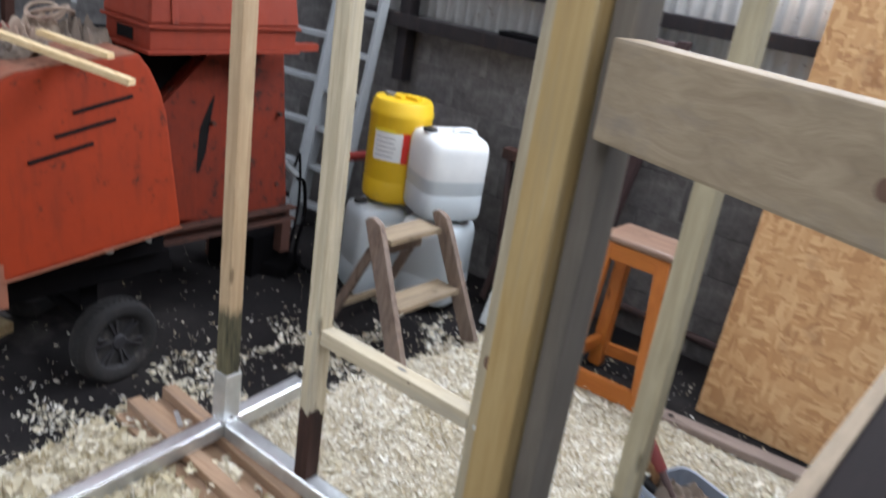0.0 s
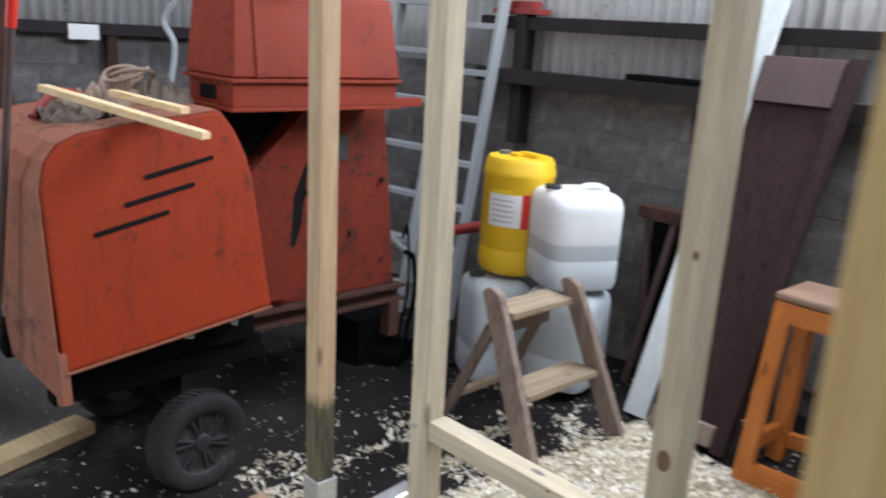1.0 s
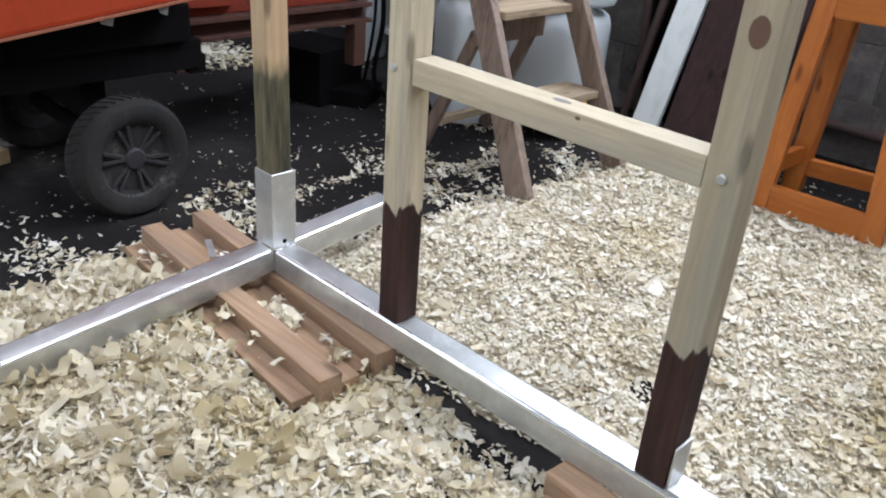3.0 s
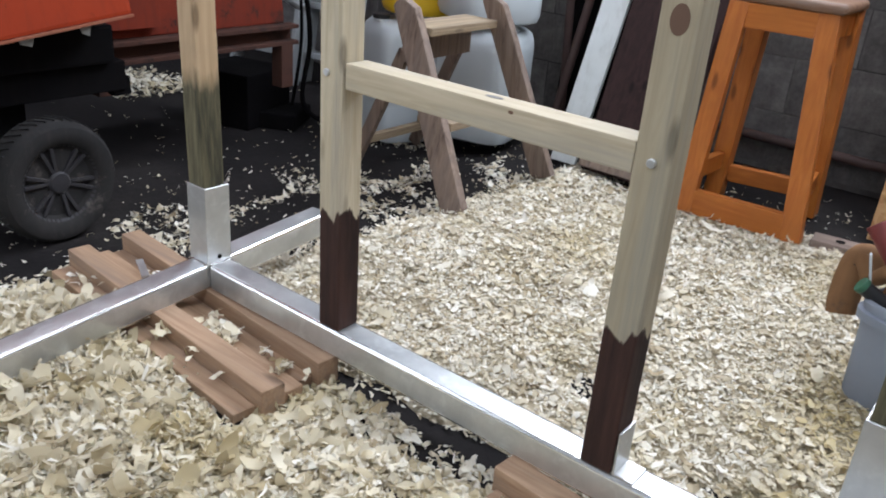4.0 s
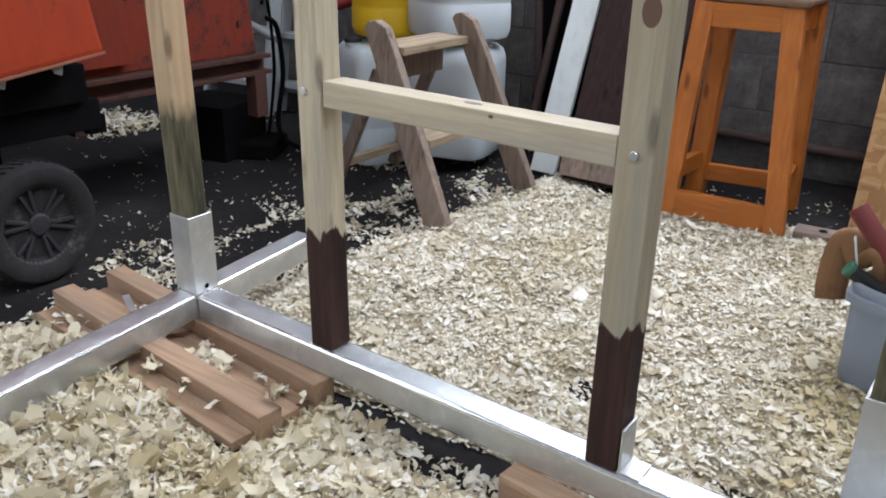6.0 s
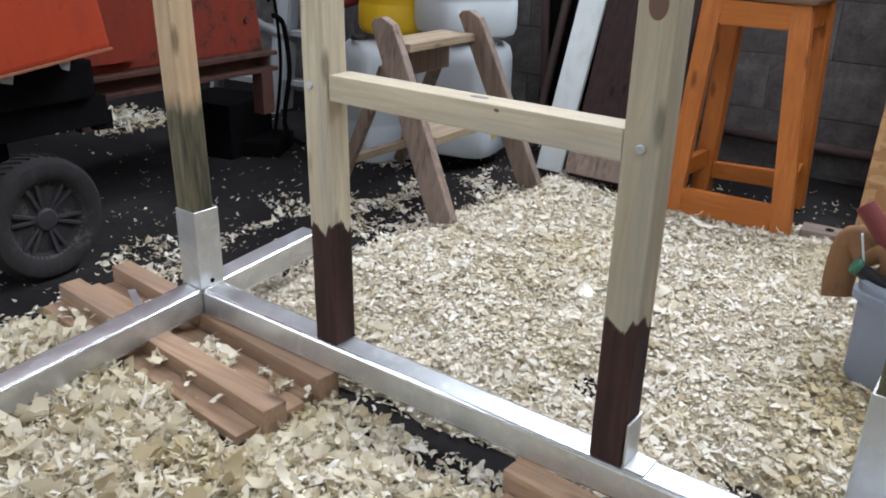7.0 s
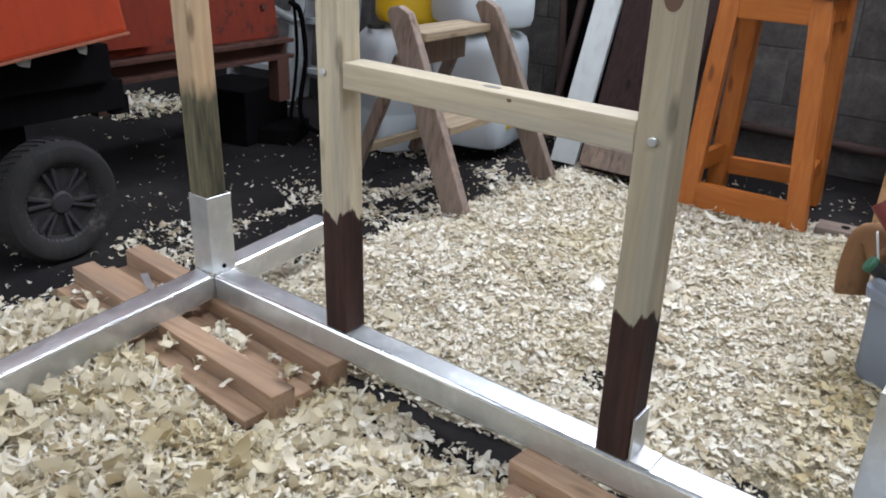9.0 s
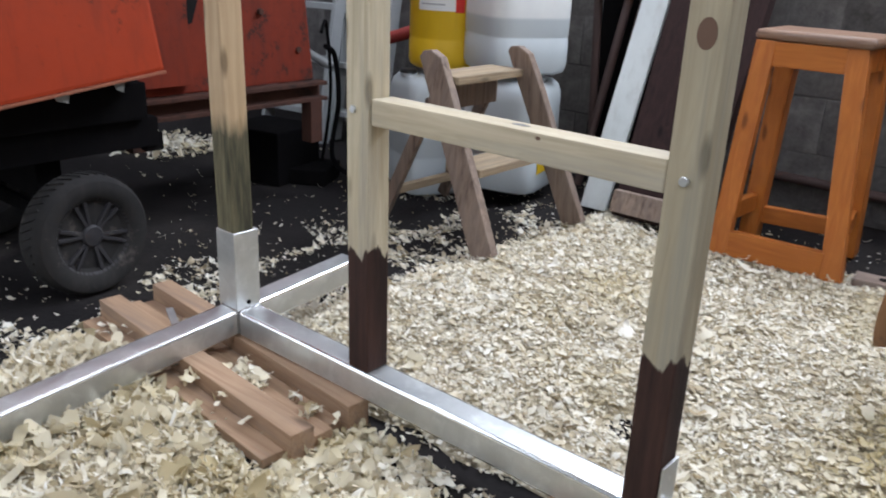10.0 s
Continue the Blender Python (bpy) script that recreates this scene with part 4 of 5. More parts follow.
# ---- drums and cans ----
def can(name, at, yaw, w, d, h, m, label, capside=-1, band=0.0):
    """A stackable square can: rounded body, shoulder, carrying grip and screw cap."""
    t = thing(name, label, "canister", at, "stacked canisters")
    prof = [(0.80, 0.0), (0.95, 0.012), (1.0, 0.04), (1.0, h * 0.30), (0.985, h * 0.315), (0.985, h * 0.335), (1.0, h * 0.35), (1.0, h * 0.80), (0.985, h * 0.85), (0.93, h * 0.915), (0.80, h * 0.955), (0.55, h * 0.965)]
    n = 48
    bm = bmesh.new()
    rings = []
    for s, z in prof:
        row = []
        for i in range(n):
            a = 2 * math.pi * i / n
            c, q = math.cos(a), math.sin(a)
            e = 0.42
            row.append(bm.verts.new((math.copysign(abs(c) ** e, c) * w / 2 * s, math.copysign(abs(q) ** e, q) * d / 2 * s, z)))
        rings.append(row)
    for a, b in zip(rings, rings[1:]):
        for i in range(n):
            bm.faces.new((a[i], a[(i + 1) % n], b[(i + 1) % n], b[i]))
    bm.faces.new(list(reversed(rings[0])))
    bm.faces.new(rings[-1])
    mm = Matrix.Translation(at) @ pose(0, 0, 0, 0, 0, yaw)
    bd = part("body", turned(bm, mm), m, t, "", True)
    cx = capside * w * 0.35
    nk = part("neck", turned(rod((cx, 0, h * 0.955), (cx, 0, h * 0.985), 0.034, 24), mm), m, bd, "", True)
    part("cap", turned(bevelled(rod((cx, 0, h * 0.975), (cx, 0, h * 1.01), 0.038, 24), 0.003, 1), mm), M_CAP, bd, "black screw cap", True)
    part("handle", turned(tube([(-cx * 0.1, 0, h * 0.955), (-cx * 0.2, 0, h * 0.995), (-cx * 0.75, 0, h * 1.0), (-cx * 1.15, 0, h * 0.955)], 0.014), mm), m, bd, "moulded carrying handle", True)
    return t, mm


def drum(at, yaw):
    t = thing("yellow_drum", "bright yellow plastic drum with a white label", "drum", at, "stacked canisters")
    h, r = 0.565, 0.17
    prof = [(r * 0.9, 0.0), (r * 0.97, 0.012), (r, 0.03), (r, 0.11), (r * 0.985, 0.118), (r * 0.985, 0.128), (r, 0.136), (r, h - 0.10), (r * 1.02, h - 0.092), (r * 1.02, h - 0.07), (r * 0.99, h - 0.06), (r * 0.97, h - 0.03), (r * 0.9, h - 0.008), (r * 0.6, h - 0.004)]
    mm = Matrix.Translation(at) @ pose(0, 0, 0, 0, 0, yaw)
    bd = part("body", turned(lathe(prof, 56), mm), M_YELLOW, t, "", True)
    part("cap", turned(rod((-0.075, -0.03, h - 0.006), (-0.075, -0.03, h + 0.012), 0.03, 20), mm), M_GREYPAINT, bd, "dull grey bung", True)
    part("handle", turned(joined(box(0.0, 0.11, -0.02, 0.02, h - 0.004, h + 0.018, 0.008), box(-0.02, 0.03, -0.06, 0.06, h - 0.004, h + 0.012, 0.005)), mm), M_YELLOW, bd, "moulded grip")

    def wrap(a0, a1, z0, z1, rr, m, nm, lab=""):
        bm = bmesh.new()
        k = 14
        rows = []
        for i in range(k + 1):
            a = a0 + (a1 - a0) * i / k
            rows.append([bm.verts.new((q * math.cos(a), q * math.sin(a), z)) for q, z in ((rr, z0), (rr, z1), (rr - 0.004, z1), (rr - 0.004, z0))])
        for p_, q_ in zip(rows, rows[1:]):
            for i in range(4):
                bm.faces.new((p_[i], q_[i], q_[(i + 1) % 4], p_[(i + 1) % 4]))
        bm.faces.new(rows[0])
        bm.faces.new(list(reversed(rows[-1])))
        bmesh.ops.recalc_face_normals(bm, faces=bm.faces[:])
        return part(nm, turned(bm, mm), m, lb if nm != "label" else bd, lab, True)
    A = radians(-62)
    lb = wrap(A - 0.62, A + 0.5, 0.24, 0.395, r + 0.0015, M_LABEL, "label", "white paper label")
    wrap(A + 0.36, A + 0.58, 0.235, 0.40, r + 0.003, M_LABELRED, "stripe", "red stripe")
    wrap(A - 0.62, A + 0.1, 0.395, 0.412, r + 0.003, M_LABELYEL, "stripe", "yellow stripe")
    for i in range(5):
        wrap(A - 0.52, A + 0.1 + 0.03 * (i % 3), 0.262 + i * 0.025, 0.268 + i * 0.025, r + 0.0025, M_BARGREY, "print_line")


low, lm = can("white_canister", (-0.50, 1.755, 0.012), 12, 0.34, 0.34, 0.475, M_WHITE, "milky white plastic canister at the bottom of the stack")
part("sticker", turned(box(0.1685, 0.1715, -0.10, 0.0, 0.09, 0.24, 0.001), lm), M_YELLOW, low, "yellow hazard sticker")
can("white_canister", (-0.51, 1.755, 0.494), 63, 0.355, 0.355, 0.455, M_WHITE, "milky white plastic canister half full of liquid")
can("white_canister", (-0.88, 1.67, -0.068), 66, 0.31, 0.31, 0.53, M_WHITE, "milky white plastic canister under the yellow drum")
drum((-0.87, 1.76, 0.472), 0)


# ---- old step ladder ----
def steps():
    t = thing("step_stool", "weathered wooden step ladder with two worn treads", "step ladder", (-0.2, 1.2, 0.02))
    def stile(foot, top, th, name):
        f, e = Vector(foot), Vector(top)
        d = (e - f).normalized()
        fwd = Vector((1, 0, 0))
        fwd = (fwd - d * fwd.dot(d)).normalized()
        L = (e - f).length
        w = 0.088
        poly = [(0, -w / 2), (0, w / 2), (L * 0.80, w / 2), (L * 0.93, w * 0.45), (L * 0.985, w * 0.1), (L, -w * 0.25), (L * 0.985, -w * 0.5)]
        return part(name, prism(poly, lambda u, v, k: f + d * u + fwd * v + Vector((0, 1, 0)) * th * (k - 0.5), 0, 1, 0.006), M_STEP, t)
    stile((0.012, 0.942, 0.02), (-0.335, 1.04, 0.645), 0.034, "stile")
    stile((0.012, 1.478, 0.02), (-0.255, 1.42, 0.645), 0.034, "stile")
    for k, z in ((0.42, 0.272), (0.86, 0.548)):
        x = 0.010 - 0.325 * k
        ya, yb = 0.942 + 0.098 * k + 0.018, 1.478 - 0.058 * k - 0.018
        part("tread", box(x - 0.095, x + 0.052, ya, yb, z - 0.014, z + 0.014, 0.006), M_TREAD, t, "pale worn tread")
    part("apron", box(-0.345, -0.325, 1.048, 1.405, 0.43, 0.515, 0.003), M_STEP, t, "dark apron board under the top tread")
    for (fx, fy), (tx, ty) in (((-0.60, 1.10), (-0.36, 1.085)), ((-0.62, 1.47), (-0.36, 1.385))):
        part("rear_leg", bar((fx, fy, 0.0), (tx, ty, 0.46), 0.025, 0.045, 0.004, (1, 0, 0)), M_STEP, t)
    part("rear_crossbar", bar((-0.545, 1.10, 0.10), (-0.565, 1.455, 0.09), 0.03, 0.03, 0.004), M_TREAD, t, "pale crossbar")


steps()


# ---- orange stool ----
def stool():
    t = thing("tall_stool", "orange varnished wooden stool with a worn grey-brown seat", "stool", (0.72, 1.7, 0.03))
    FL_, FR_ = Vector((0.505, 1.535, 0.035)), Vector((0.928, 1.555, 0.035))
    TL_, TR_ = Vector((0.522, 1.62, 0.728)), Vector((0.852, 1.635, 0.728))
    BL_, BR_ = Vector((0.485, 1.87, 0.012)), Vector((0.868, 1.94, 0.012))
    UL_, UR_ = Vector((0.532, 1.82, 0.728)), Vector((0.862, 1.84, 0.728))
    along = (FR_ - FL_).normalized()
    for a, b, s in ((FL_, TL_, 1), (FR_, TR_, -1), (BL_, UL_, 1), (BR_, UR_, -1)):
        o = along * 0.031 * s
        part("leg", bar(a + o, b + o, 0.064, 0.036 if a.y < 1.7 else 0.06, 0.006, (0, 1, 0)), M_STOOL, t)
    def cross(a, b, c, d, k, h, nm):
        p_, q_ = a.lerp(b, k), c.lerp(d, k)
        e = (q_ - p_).normalized() * 0.061
        part(nm, bar(p_ + e, q_ - e, 0.032, h, 0.004), M_STOOL_X, t)
    cross(FL_, TL_, FR_, TR_, 0.062, 0.085, "bottom_rail")
    cross(FL_, TL_, FR_, TR_, 0.945, 0.076, "top_rail")
    cross(BL_, UL_, BR_, UR_, 0.13, 0.06, "bottom_rail")
    cross(BL_, UL_, BR_, UR_, 0.945, 0.07, "top_rail")
    for a, b, c, d, k1 in ((FL_, TL_, BL_, UL_, 0.028), (FR_, TR_, BR_, UR_, -0.028)):
        for k, h in ((0.20, 0.06), (0.945, 0.07)):
            o = along * k1
            part("side_rail", bar(a.lerp(b, k) + o + Vector((0, 0.02, 0)), c.lerp(d, k) + o - Vector((0, 0.03, 0)), 0.03, h, 0.004), M_STOOL, t)
    part("seat", bevelled(box(0.515, 0.872, 1.60, 1.865, 0.729, 0.762, 0), 0.015, 4), M_SEAT, t, "worn grey-brown wooden seat", True)


stool()

# ---- boards against the wall ----
single("strand_board", prism([(1.06, 0.0), (2.28, 0.0), (2.28, 2.42), (1.06, 2.42)], lambda u, v, w: (u, 1.855 + 0.125 * v + 0.018 * w, 0.012 + v), 0, 1, 0.002), M_OSB, "orange-tan strand board sheet leaning on the wall", "board")
single("white_board", prism([(-0.10, 0.0), (0.01, 0.0), (0.10, 2.2), (-0.01, 2.2)], lambda u, v, w: (u, 1.70 + 0.30 * v + 0.02 * w, 0.02 + v * 0.95), 0, 1, 0.003), M_WHITEPAINT, "narrow white painted board leaning on the wall", "board")
door = thing("old_door", "dark brown painted door leaning on the wall", "door panel", (0.2, 1.7, 0.03))
LEANF = lambda u, v, w: (u, 1.66 + 0.335 * v + 0.02 * w, 0.03 + v * 0.97)
part("leaf", prism([(0.06, 0.0), (0.345, 0.0), (0.40, 1.58), (0.06, 1.58)], LEANF, 0, 1, 0.004), M_BOARD, door)
part("edge_strip", prism([(0.345, 0.0), (0.40, 0.0), (0.46, 1.60), (0.405, 1.60)], LEANF, -1, 2, 0.004), M_BOARD, door)
part("top_strip", prism([(0.062, 1.40), (0.39, 1.40), (0.395, 1.59), (0.062, 1.59)], LEANF, -1.2, -0.1, 0.004), M_ROD, door, "paler brown top strip")
part("bottom_strip", prism([(0.06, 0.02), (0.34, 0.02), (0.343, 0.10), (0.06, 0.10)], LEANF, -1.4, -0.1, 0.004), M_STEP, door, "chipped bottom strip")
# Near-black sheet fills the dark area between canisters and door.
single("black_sheet", prism([(-0.40, 0.0), (0.10, 0.0), (0.10, 0.80), (-0.40, 0.80)], lambda u, v, w: (u, 2.19 + 0.06 * v + 0.015 * w, 0.002 + v), 0, 1, 0.003), M_BLACK, "black sheet leaning under the stand", "sheet")
tb = thing("steel_stand", "rusty steel stand with a red-brown top bar", "stand", (-0.1, 2.15, 0.0))
part("top_bar", box(-0.38, 0.02, 2.06, 2.14, 0.80, 0.86, 0.004), M_RUST, tb)
part("leg", rod((-0.30, 2.0, 0.01), (-0.20, 2.10, 0.81), 0.018), M_ROD, tb, "", True)
part("leg", rod((-0.21, 1.98, 0.01), (-0.13, 2.10, 0.81), 0.018), M_ROD, tb, "", True)
part("leg", rod((-0.36, 2.2, 0.01), (-0.36, 2.12, 0.81), 0.018), M_ROD, tb, "", True)
single("wall_pipe", rod((0.3, 2.357, 0.14), (2.6, 2.357, 0.10), 0.02), M_ROD, "brown rusty pipe along the foot of the wall", "pipe", smooth=True)
plank = thing("drilled_plank", "grey-brown timber plank with a bored hole on the floor", "plank", (1.30, 1.66, 0.012))
PLANK_AT = pose(1.025, 1.64, 0.012, 0, 0, 6)
part("plank_body", turned(box(-0.085, 0.64, -0.042, 0.042, 0.0, 0.04, 0.008), PLANK_AT), M_PLANK, plank)
part("bored_hole", turned(rod((0, 0, 0.0395), (0, 0, 0.0415), 0.014), PLANK_AT), M_INK, plank, "dark bored hole")


# ---- tool bucket ----
def bucket():
    c = Vector((1.456, 0.795, 0.03))
    t = thing("tool_bucket", "blue-grey plastic bucket full of hand tools", "bucket", c)
    n, h = 48, 0.238
    prof = [(-0.022, 0), (-0.008, 0.004), (-0.004, 0.015), (0.0, h - 0.045), (0.010, h - 0.044), (0.011, h - 0.024), (0.003, h - 0.022), (0.005, h - 0.004), (0.001, h + 0.003), (-0.006, h), (-0.012, 0.03), (-0.05, 0.028)]
    bm = bmesh.new()
    rings = []
    for r, z in prof:
        row = []
        for i in range(n):
            a = 2 * math.pi * i / n
            cc, ss = math.cos(a), math.sin(a)
            row.append(bm.verts.new((math.copysign(abs(cc) ** 0.32, cc) * (0.178 + r), math.copysign(abs(ss) ** 0.32, ss) * (0.128 + r), z)))
        rings.append(row)
    for a, b in zip(rings, rings[1:]):
        for i in range(n):
            bm.faces.new((a[i], a[(i + 1) % n], b[(i + 1) % n], b[i]))
    bm.faces.new(list(reversed(rings[0])))
    bm.faces.new(rings[-1])
    bmesh.ops.recalc_face_normals(bm, faces=bm.faces[:])
    place = Matrix.Translation(c) @ pose(0, 0, 0, 0, 0, -20)
    part("shell", turned(bm, place), M_BUCKET, t, "", True)
    part("handle_rib", turned(box(-0.06, 0.06, -0.140, -0.129, h - 0.075, h - 0.067, 0.003), place), M_BUCKET, t, "moulded rib below the rim")
    # Leather glove, simplified to a hanging flap and a loop.
    g = thing("leather_glove", "tan leather glove shaped as a flap over the bucket rim", "tool pouch", (1.20, 0.84, 0.2))

    def fold(points, r, flat):
        b = tube(points, r, 14)
        mid = sum((v.co for v in b.verts), Vector()) / len(b.verts)
        return turned(b, Matrix.Translation(mid) @ Matrix.Rotation(radians(8), 4, "Z") @ Matrix.Diagonal((1, flat, 1, 1)) @ Matrix.Rotation(radians(-8), 4, "Z") @ Matrix.Translation(-mid))
    part("flap", fold([(1.262, 0.80, 0.285), (1.238, 0.825, 0.318), (1.214, 0.842, 0.312), (1.204, 0.848, 0.262), (1.203, 0.848, 0.205), (1.208, 0.845, 0.175)], 0.034, 0.6), M_LEATHER, g, "", True)
    part("loop", fold([(1.262, 0.79, 0.30), (1.285, 0.775, 0.325), (1.302, 0.775, 0.30), (1.296, 0.785, 0.265)], 0.017, 0.6), M_LEATHER, g, "creased leather loop", True)
    ha = thing("hammer", "hammer with a thick dark red grip in the bucket", "hammer", c + Vector((0, 0, 0.1)))
    grip = bevelled(rod((1.228, 0.80, 0.412), (1.315, 0.785, 0.318), 0.0215, 18), 0.003, 2)
    part("grip", grip, M_HANDLE, ha, "dark red grip", True)
    part("shaft", rod((1.31, 0.786, 0.324), (1.46, 0.77, 0.16), 0.013, 12), M_ROD, ha, "", True)
    tu = thing("green_ended_tube", "black tube with a green end cap in the bucket", "tube", c + Vector((0, 0, 0.1)))
    part("barrel", rod((1.2495, 0.745, 0.290), (1.40, 0.80, 0.19), 0.0165, 18), M_CAP, tu, "", True)
    part("end_cap", bevelled(rod((1.2415, 0.742, 0.2955), (1.2515, 0.7455, 0.289), 0.0185, 20), 0.002, 1), M_GREEN, tu, "green end cap", True)
    single("white_rule", bar((1.275, 0.765, 0.22), (1.241, 0.76, 0.36), 0.013, 0.004, 0.001), M_WHITEPAINT, "white plastic rule standing in the bucket", "rule")
    crumpled("cloth", (1.42, 0.80, 0.20), 0.125, 0.10, 0.11, M_SACK, "grey-brown cloth stuffed into the bucket", "cloth", 21)
    crumpled("cloth", (1.50, 0.76, 0.21), 0.10, 0.09, 0.12, M_ROPE, "pale grey crumpled cloth in the bucket", "cloth", 5)


bucket()


# ---- shavings ----
def cover_at(x, y):
    """How thick the shavings lie, 0 to 1."""
    n1 = noise.noise(Vector((x * 2.3, y * 2.3, 1.7)))
    n2 = noise.noise(Vector((x * 7.0, y * 7.0, 4.1)))
    # inside the frame and up to the wall
    d = min((x + 0.24 - 0.10 * y) / 0.22, (1.95 - x) / 0.3, (y - 0.03) / 0.10, (1.74 - y + 0.12 * n1) / 0.2, 1.0)
    a = max(0.0, d)
    # in front of the blocks
    e = min((x + 0.60 + 0.25 * (y + 0.2)) / 0.3, (1.6 - x) / 0.25, (-0.03 - y) / 0.10, 1.0)
    b = max(0.0, e)
    k = max(a, b) + 0.22 * n1 + 0.2 * n2
    # little on and between the hardwood blocks
    k -= 0.75 * smooth01((0.52 - abs(x)) / 0.08) * smooth01((0.17 - abs(y + 0.09 + 0.1 * x)) / 0.05)
    # bare patches
    k -= 0.8 * math.exp(-((x - 0.60) / 0.10) ** 2 - ((y + 0.10) / 0.06) ** 2)
    k -= 0.7 * math.exp(-((x - 0.80) / 0.10) ** 2 - ((y + 0.17) / 0.035) ** 2)
    k -= 0.86 * math.exp(-((x - 1.22) / 0.13) ** 2 - ((y - 0.24) / 0.09) ** 2)
    k -= 0.72 * math.exp(-((x - 0.84) / 0.12) ** 2 - ((y - 0.40) / 0.07) ** 2)
    k -= 0.6 * math.exp(-((x - 0.55) / 0.10) ** 2 - ((y - 0.66) / 0.05) ** 2)
    return k


def bed_z(x, y):
    k = cover_at(x, y)
    lump = 0.012 * noise.noise(Vector((x * 9, y * 9, 9.0))) + 0.006 * noise.noise(Vector((x * 26, y * 26, 2.0)))
    return floor_z(x, y) + min(0.032, 0.05 * (k - 0.30)) + (lump if k > 0.25 else 0) - 0.004


def shaving_bed():
    bm = bmesh.new()
    st = 0.022
    nx, ny = int(3.0 / st), int(3.4 / st)
    g = [[bm.verts.new((-0.9 + st * i, -1.6 + st * j, bed_z(-0.9 + st * i, -1.6 + st * j))) for j in range(ny)] for i in range(nx)]
    for i in range(nx - 1):
        for j in range(ny - 1):
            bm.faces.new((g[i][j], g[i + 1][j], g[i + 1][j + 1], g[i][j + 1]))
    o = new("shavings_layer", mesh_of("shavings_layer", bm, M_BED, True))
    tagged(o, "trodden layer of pale pine shavings on the floor", "shavings", kind="stuff")


shaving_bed()


def flakes(name, count, region, size, keep, seed, label, lift=0.0, wide=(0.2, 0.7), curls=(0.4, 2.6), tilt=0.35, m_chip=None):
    """Curled shavings strewn over a stretch of the floor, each a bent ragged strip."""
    rng = np.random.default_rng(seed)
    n = 5
    verts, faces = [], []
    made = 0
    x0, x1, y0, y1 = region
    while made < count:
        x, y = rng.uniform(x0, x1), rng.uniform(y0, y1)
        if not keep(x, y, rng.random()):
            continue
        made += 1
        L = size * min(2.2, rng.lognormal(-0.1, 0.42))
        w = L * rng.uniform(*wide)
        curl = rng.uniform(*curls) * rng.choice((-1, 1))
        twist = rng.normal(0, 0.5)
        skew = rng.normal(0, 0.35)
        fl = floor_z(x, y)
        m = np.array(Euler((rng.normal(0, tilt), rng.normal(0, tilt), rng.uniform(0, 6.28))).to_matrix())
        z = max(fl, bed_z(x, y)) + rng.uniform(0.001, 0.005 + 0.28 * L) + lift
        u = np.linspace(-0.5, 0.5, n + 1)
        a = curl * u
        r = L / abs(curl)
        px, pz = r * np.sin(a), r * (1 - np.cos(a)) * np.sign(curl)
        half = 0.5 * w * rng.uniform(0.55, 1.2, (n + 1, 2)) * np.where(np.abs(u) > 0.49, rng.uniform(0.15, 0.8), 1.0)[:, None] * (-1, 1)
        tw = twist * u
        pts = np.empty((n + 1, 2, 3))
        pts[:, :, 0] = px[:, None] + skew * half + rng.normal(0, 0.04 * L, (n + 1, 2))
        pts[:, :, 1] = half * np.cos(tw)[:, None]
        pts[:, :, 2] = pz[:, None] + half * np.sin(tw)[:, None] + rng.normal(0, 0.03 * L, (n + 1, 2))
        out = pts.reshape(-1, 3) @ m.T + (x, y, z)
        out[:, 2] = np.maximum(out[:, 2], fl + 0.001)
        s = len(verts)
        verts.extend(out.tolist())
        for i in range(n):
            faces.append((s + 2 * i, s + 2 * i + 2, s + 2 * i + 3, s + 2 * i + 1))
    me = bpy.data.meshes.new(name)
    me.from_pydata(verts, [], faces)
    me.materials.append(m_chip or M_CHIP)
    for p in me.polygons:
        p.use_smooth = True
    o = new(name, me)
    return tagged(o, label, "shavings", kind="stuff")


def clumps(x, y):
    return 0.5 + noise.noise(Vector((x * 6, y * 6, 7.7))) + 0.5 * noise.noise(Vector((x * 15, y * 15, 3.3)))


INSIDE, FRONT = (-0.4, 1.75, 0.0, 1.8), (-0.8, 1.25, -0.9, 0.0)
flakes("wood_shavings", 36000, INSIDE, 0.0130, lambda x, y, r: cover_at(x, y) > 0.16 + 0.5 * r * r, 11, "fine pale pine shavings spread thick over the floor", 0.0, (0.25, 0.8), (0.3, 2.2), 0.28)
flakes("wood_shavings", 3600, INSIDE, 0.023, lambda x, y, r: cover_at(x, y) > 0.25 and clumps(x, y) > 0.25 + 0.5 * r, 15, "larger loose curls among the fine shavings", 0.002, (0.2, 0.6), (0.5, 3.4), 0.3)
flakes("wood_shavings", 8000, INSIDE, 0.025, lambda x, y, r: cover_at(x, y) > 0.25, 23, "slender pale slivers over the fine shavings", 0.003, (0.05, 0.15), (0.4, 2.5), 0.3)
flakes("wood_shavings", 160, INSIDE, 0.040, lambda x, y, r: cover_at(x, y) > 0.4 and y > 0.1, 29, "broad thin curls lying on the fine shavings", 0.003, (0.2, 0.42), (1.2, 3.4), 0.2)
flakes("coarse_shavings", 2600, FRONT, 0.042, lambda x, y, r: cover_at(x, y) > 0.2 + 0.5 * r * r and r < 1.0 - 0.9 * x and r < 1.3 + 1.8 * x, 12, "large curled pine shavings heaped before the blocks", 0.004, (0.22, 0.5), (1.6, 5.0), 0.45, M_CHIP_COARSE)
flakes("coarse_shavings", 8500, FRONT, 0.024, lambda x, y, r: cover_at(x, y) > 0.2 + 0.5 * r * r and r < 1.15 - x, 31, "smaller curls filling the heap of large shavings", 0.002, (0.25, 0.7), (0.6, 3.2), 0.4, M_CHIP_COARSE)
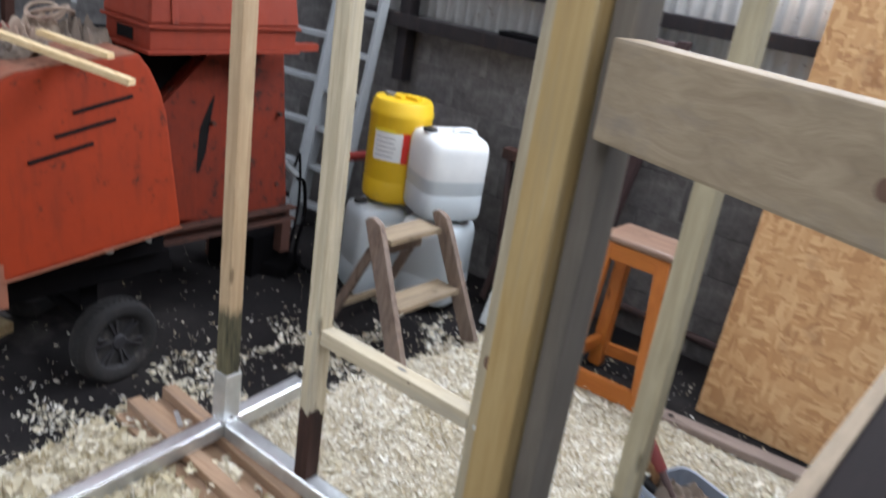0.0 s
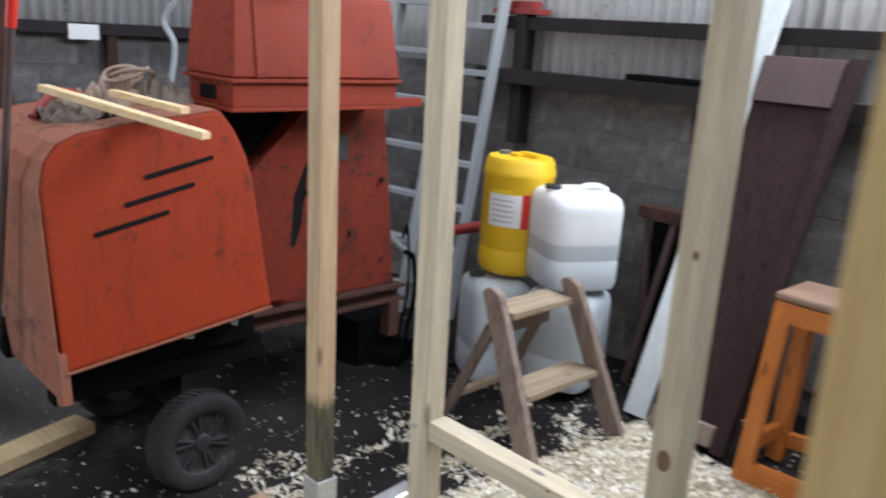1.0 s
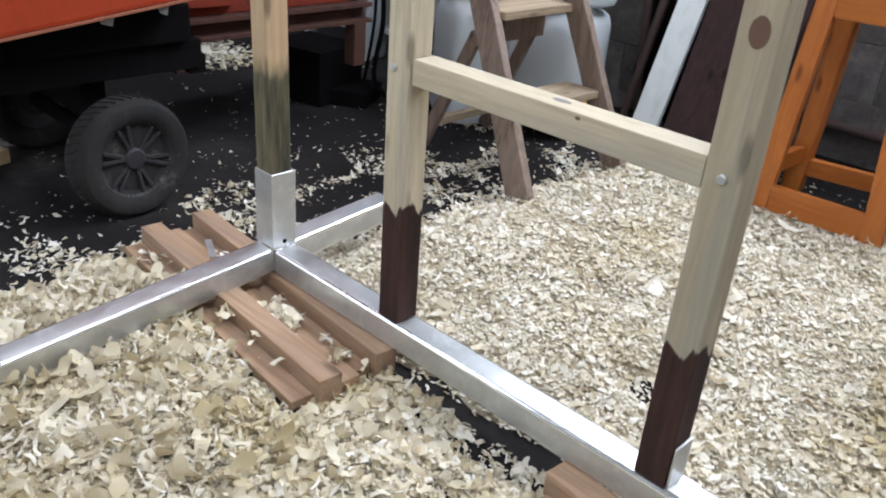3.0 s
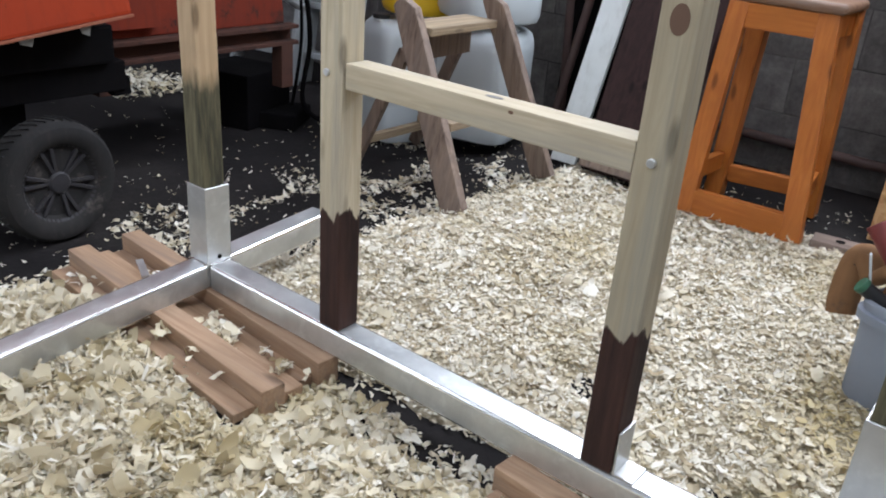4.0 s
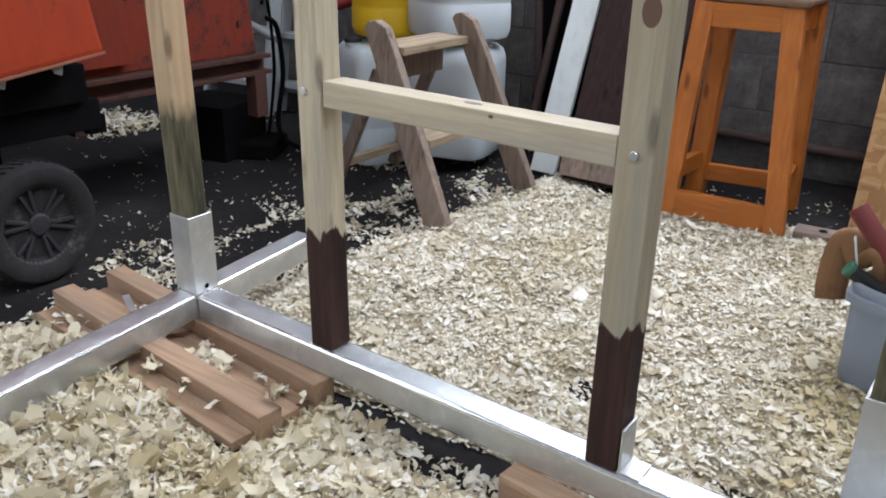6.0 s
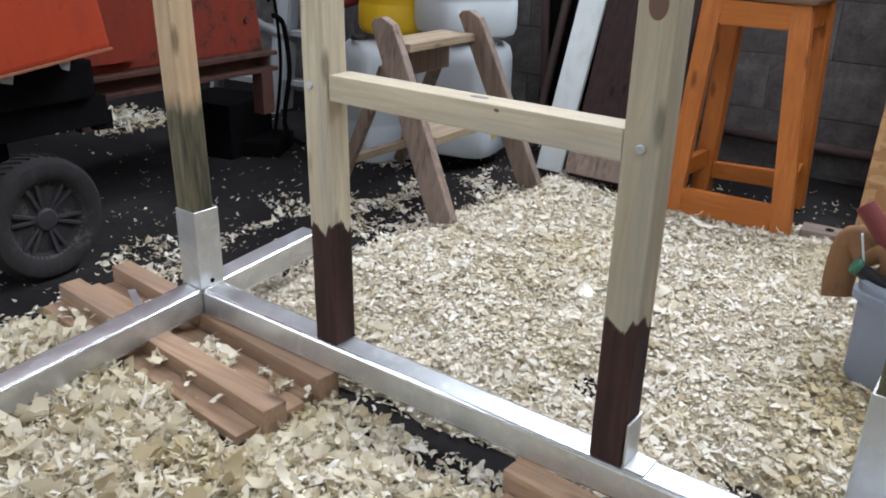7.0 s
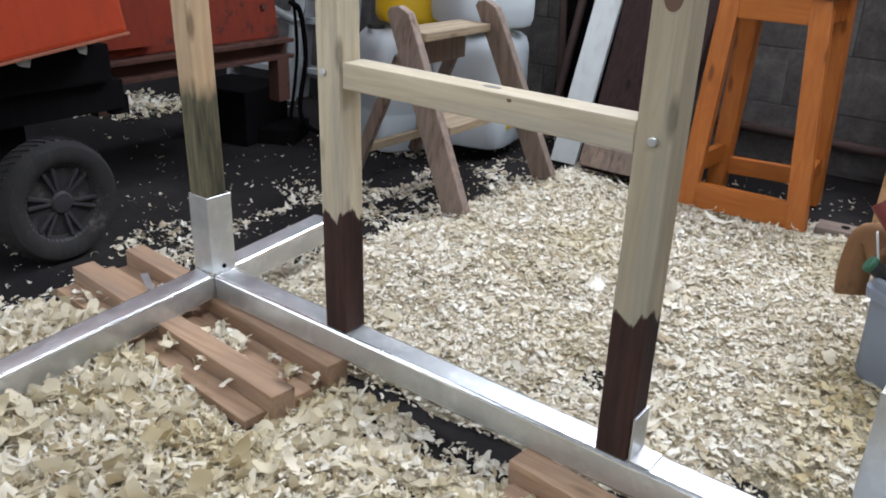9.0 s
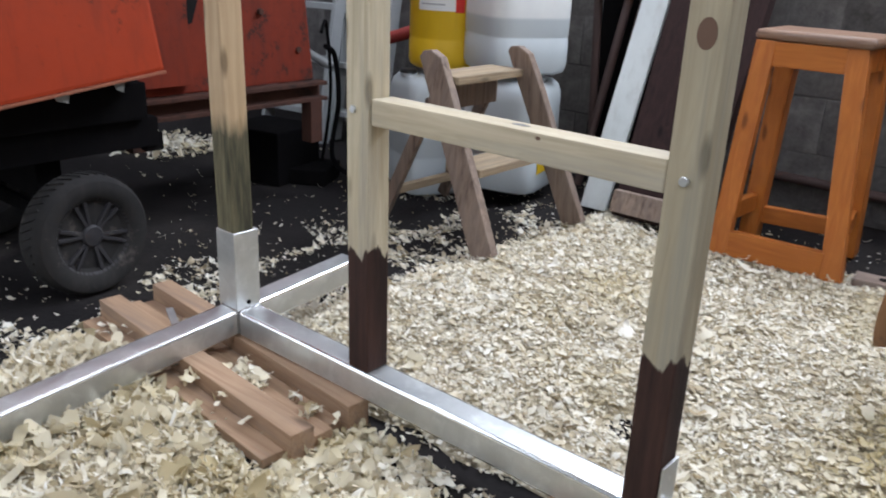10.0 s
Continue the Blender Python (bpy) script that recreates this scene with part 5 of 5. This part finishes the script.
flakes("coarse_shavings", 3200, FRONT, 0.034, lambda x, y, r: cover_at(x, y) > 0.3 and r < 1.15 - x, 33, "slender ribbons over the large shavings", 0.008, (0.05, 0.14), (0.8, 3.5), 0.4, M_CHIP)
flakes("fine_shavings", 8000, (-0.7, 1.3, -0.7, 0.0), 0.018, lambda x, y, r: cover_at(x, y) > -0.5 + 0.6 * r and r < 0.4 + 0.7 * x, 16, "fine white shavings and dust by the beam", 0.0, (0.15, 0.6), (0.3, 2.5), 0.3)
flakes("fine_shavings", 420, (0.42, 0.68, -0.14, -0.01), 0.028, lambda x, y, r: r < 1.2 - 3.2 * abs(x - 0.52), 43, "clump of curls against the beam beside the block", 0.006, (0.2, 0.6), (1.0, 4.0), 0.5)
flakes("fine_shavings", 2000, (0.42, 1.2, -0.26, -0.005), 0.019, lambda x, y, r: clumps(x, y) > 0.3, 47, "clumps of white shavings on the bare floor by the beam", 0.0, (0.12, 0.6), (0.4, 3.0), 0.4)
flakes("scattered_shavings", 3000, (-2.3, 1.8, -1.3, 2.2), 0.016, lambda x, y, r: r < 0.25 + 0.75 * smooth01((x + 1.7) / 1.5), 13, "thin scatter of pale shavings on the dark floor", 0.0, (0.1, 0.5))
flakes("scattered_shavings", 3800, (-1.0, 0.2, -0.4, 1.7), 0.021, lambda x, y, r: clumps(x, y) > 0.62 and r < smooth01((x + 1.0) / 0.6), 17, "clumps of pale shavings on the dark floor", 0.0, (0.12, 0.6))
flakes("chip_heap", 520, (-2.75, -1.75, 0.75, 1.75), 0.03, lambda x, y, r: ((x + 2.28) / 1.1) ** 2 + (y - 1.22) ** 2 < 0.075 * (0.2 + r), 19, "small heap of shavings under the chipper", 0.008)
flakes("block_shavings", 150, (-0.35, 0.42, -0.20, -0.01), 0.026, lambda x, y, r: clumps(x * 2, y * 2) > 0.6, 14, "loose curls of shavings on the hardwood blocks", 0.040)
flakes("block_shavings", 60, (0.10, 0.36, -0.12, -0.05), 0.036, lambda x, y, r: clumps(x * 3, y * 3) > 0.45, 41, "heaped curls between the raised strips of the blocks", 0.035, (0.3, 0.7), (1.0, 4.0), 0.5)

# ---- blocks of the walls ----
def lay_blocks():
    meshes = {}
    def mesh_for(l):
        if l not in meshes:
            bm = box(-l / 2, l / 2, -0.0015, 0.012, 0.002, 0.2195, 0)
            bmesh.ops.bevel(bm, geom=[e for e in bm.edges if all(v.co.y < 0 for v in e.verts)], offset=0.0012, segments=1, affect="EDGES")
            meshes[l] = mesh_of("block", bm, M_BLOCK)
        return meshes[l]
    rnd = random.Random(5)
    for parent, n, rows, put in ((wall_back, 11, 6, lambda s, z: pose(s, WY + rnd.uniform(0, 0.003), z)), (wall_left, 11, 7, lambda s, z: pose(WX + rnd.uniform(-0.003, 0), s, z, 0, 0, 90))):
        start = -2.6 if parent is wall_back else -2.225
        for r in range(rows):
            for c in range(n):
                o = new("block", mesh_for(0.4455))
                o.parent = parent
                o.matrix_world = put(start + 0.45 * c + (0.225 if r % 2 else 0), 0.02 + 0.2225 * r if parent is wall_back else -0.09 + 0.2225 * r)


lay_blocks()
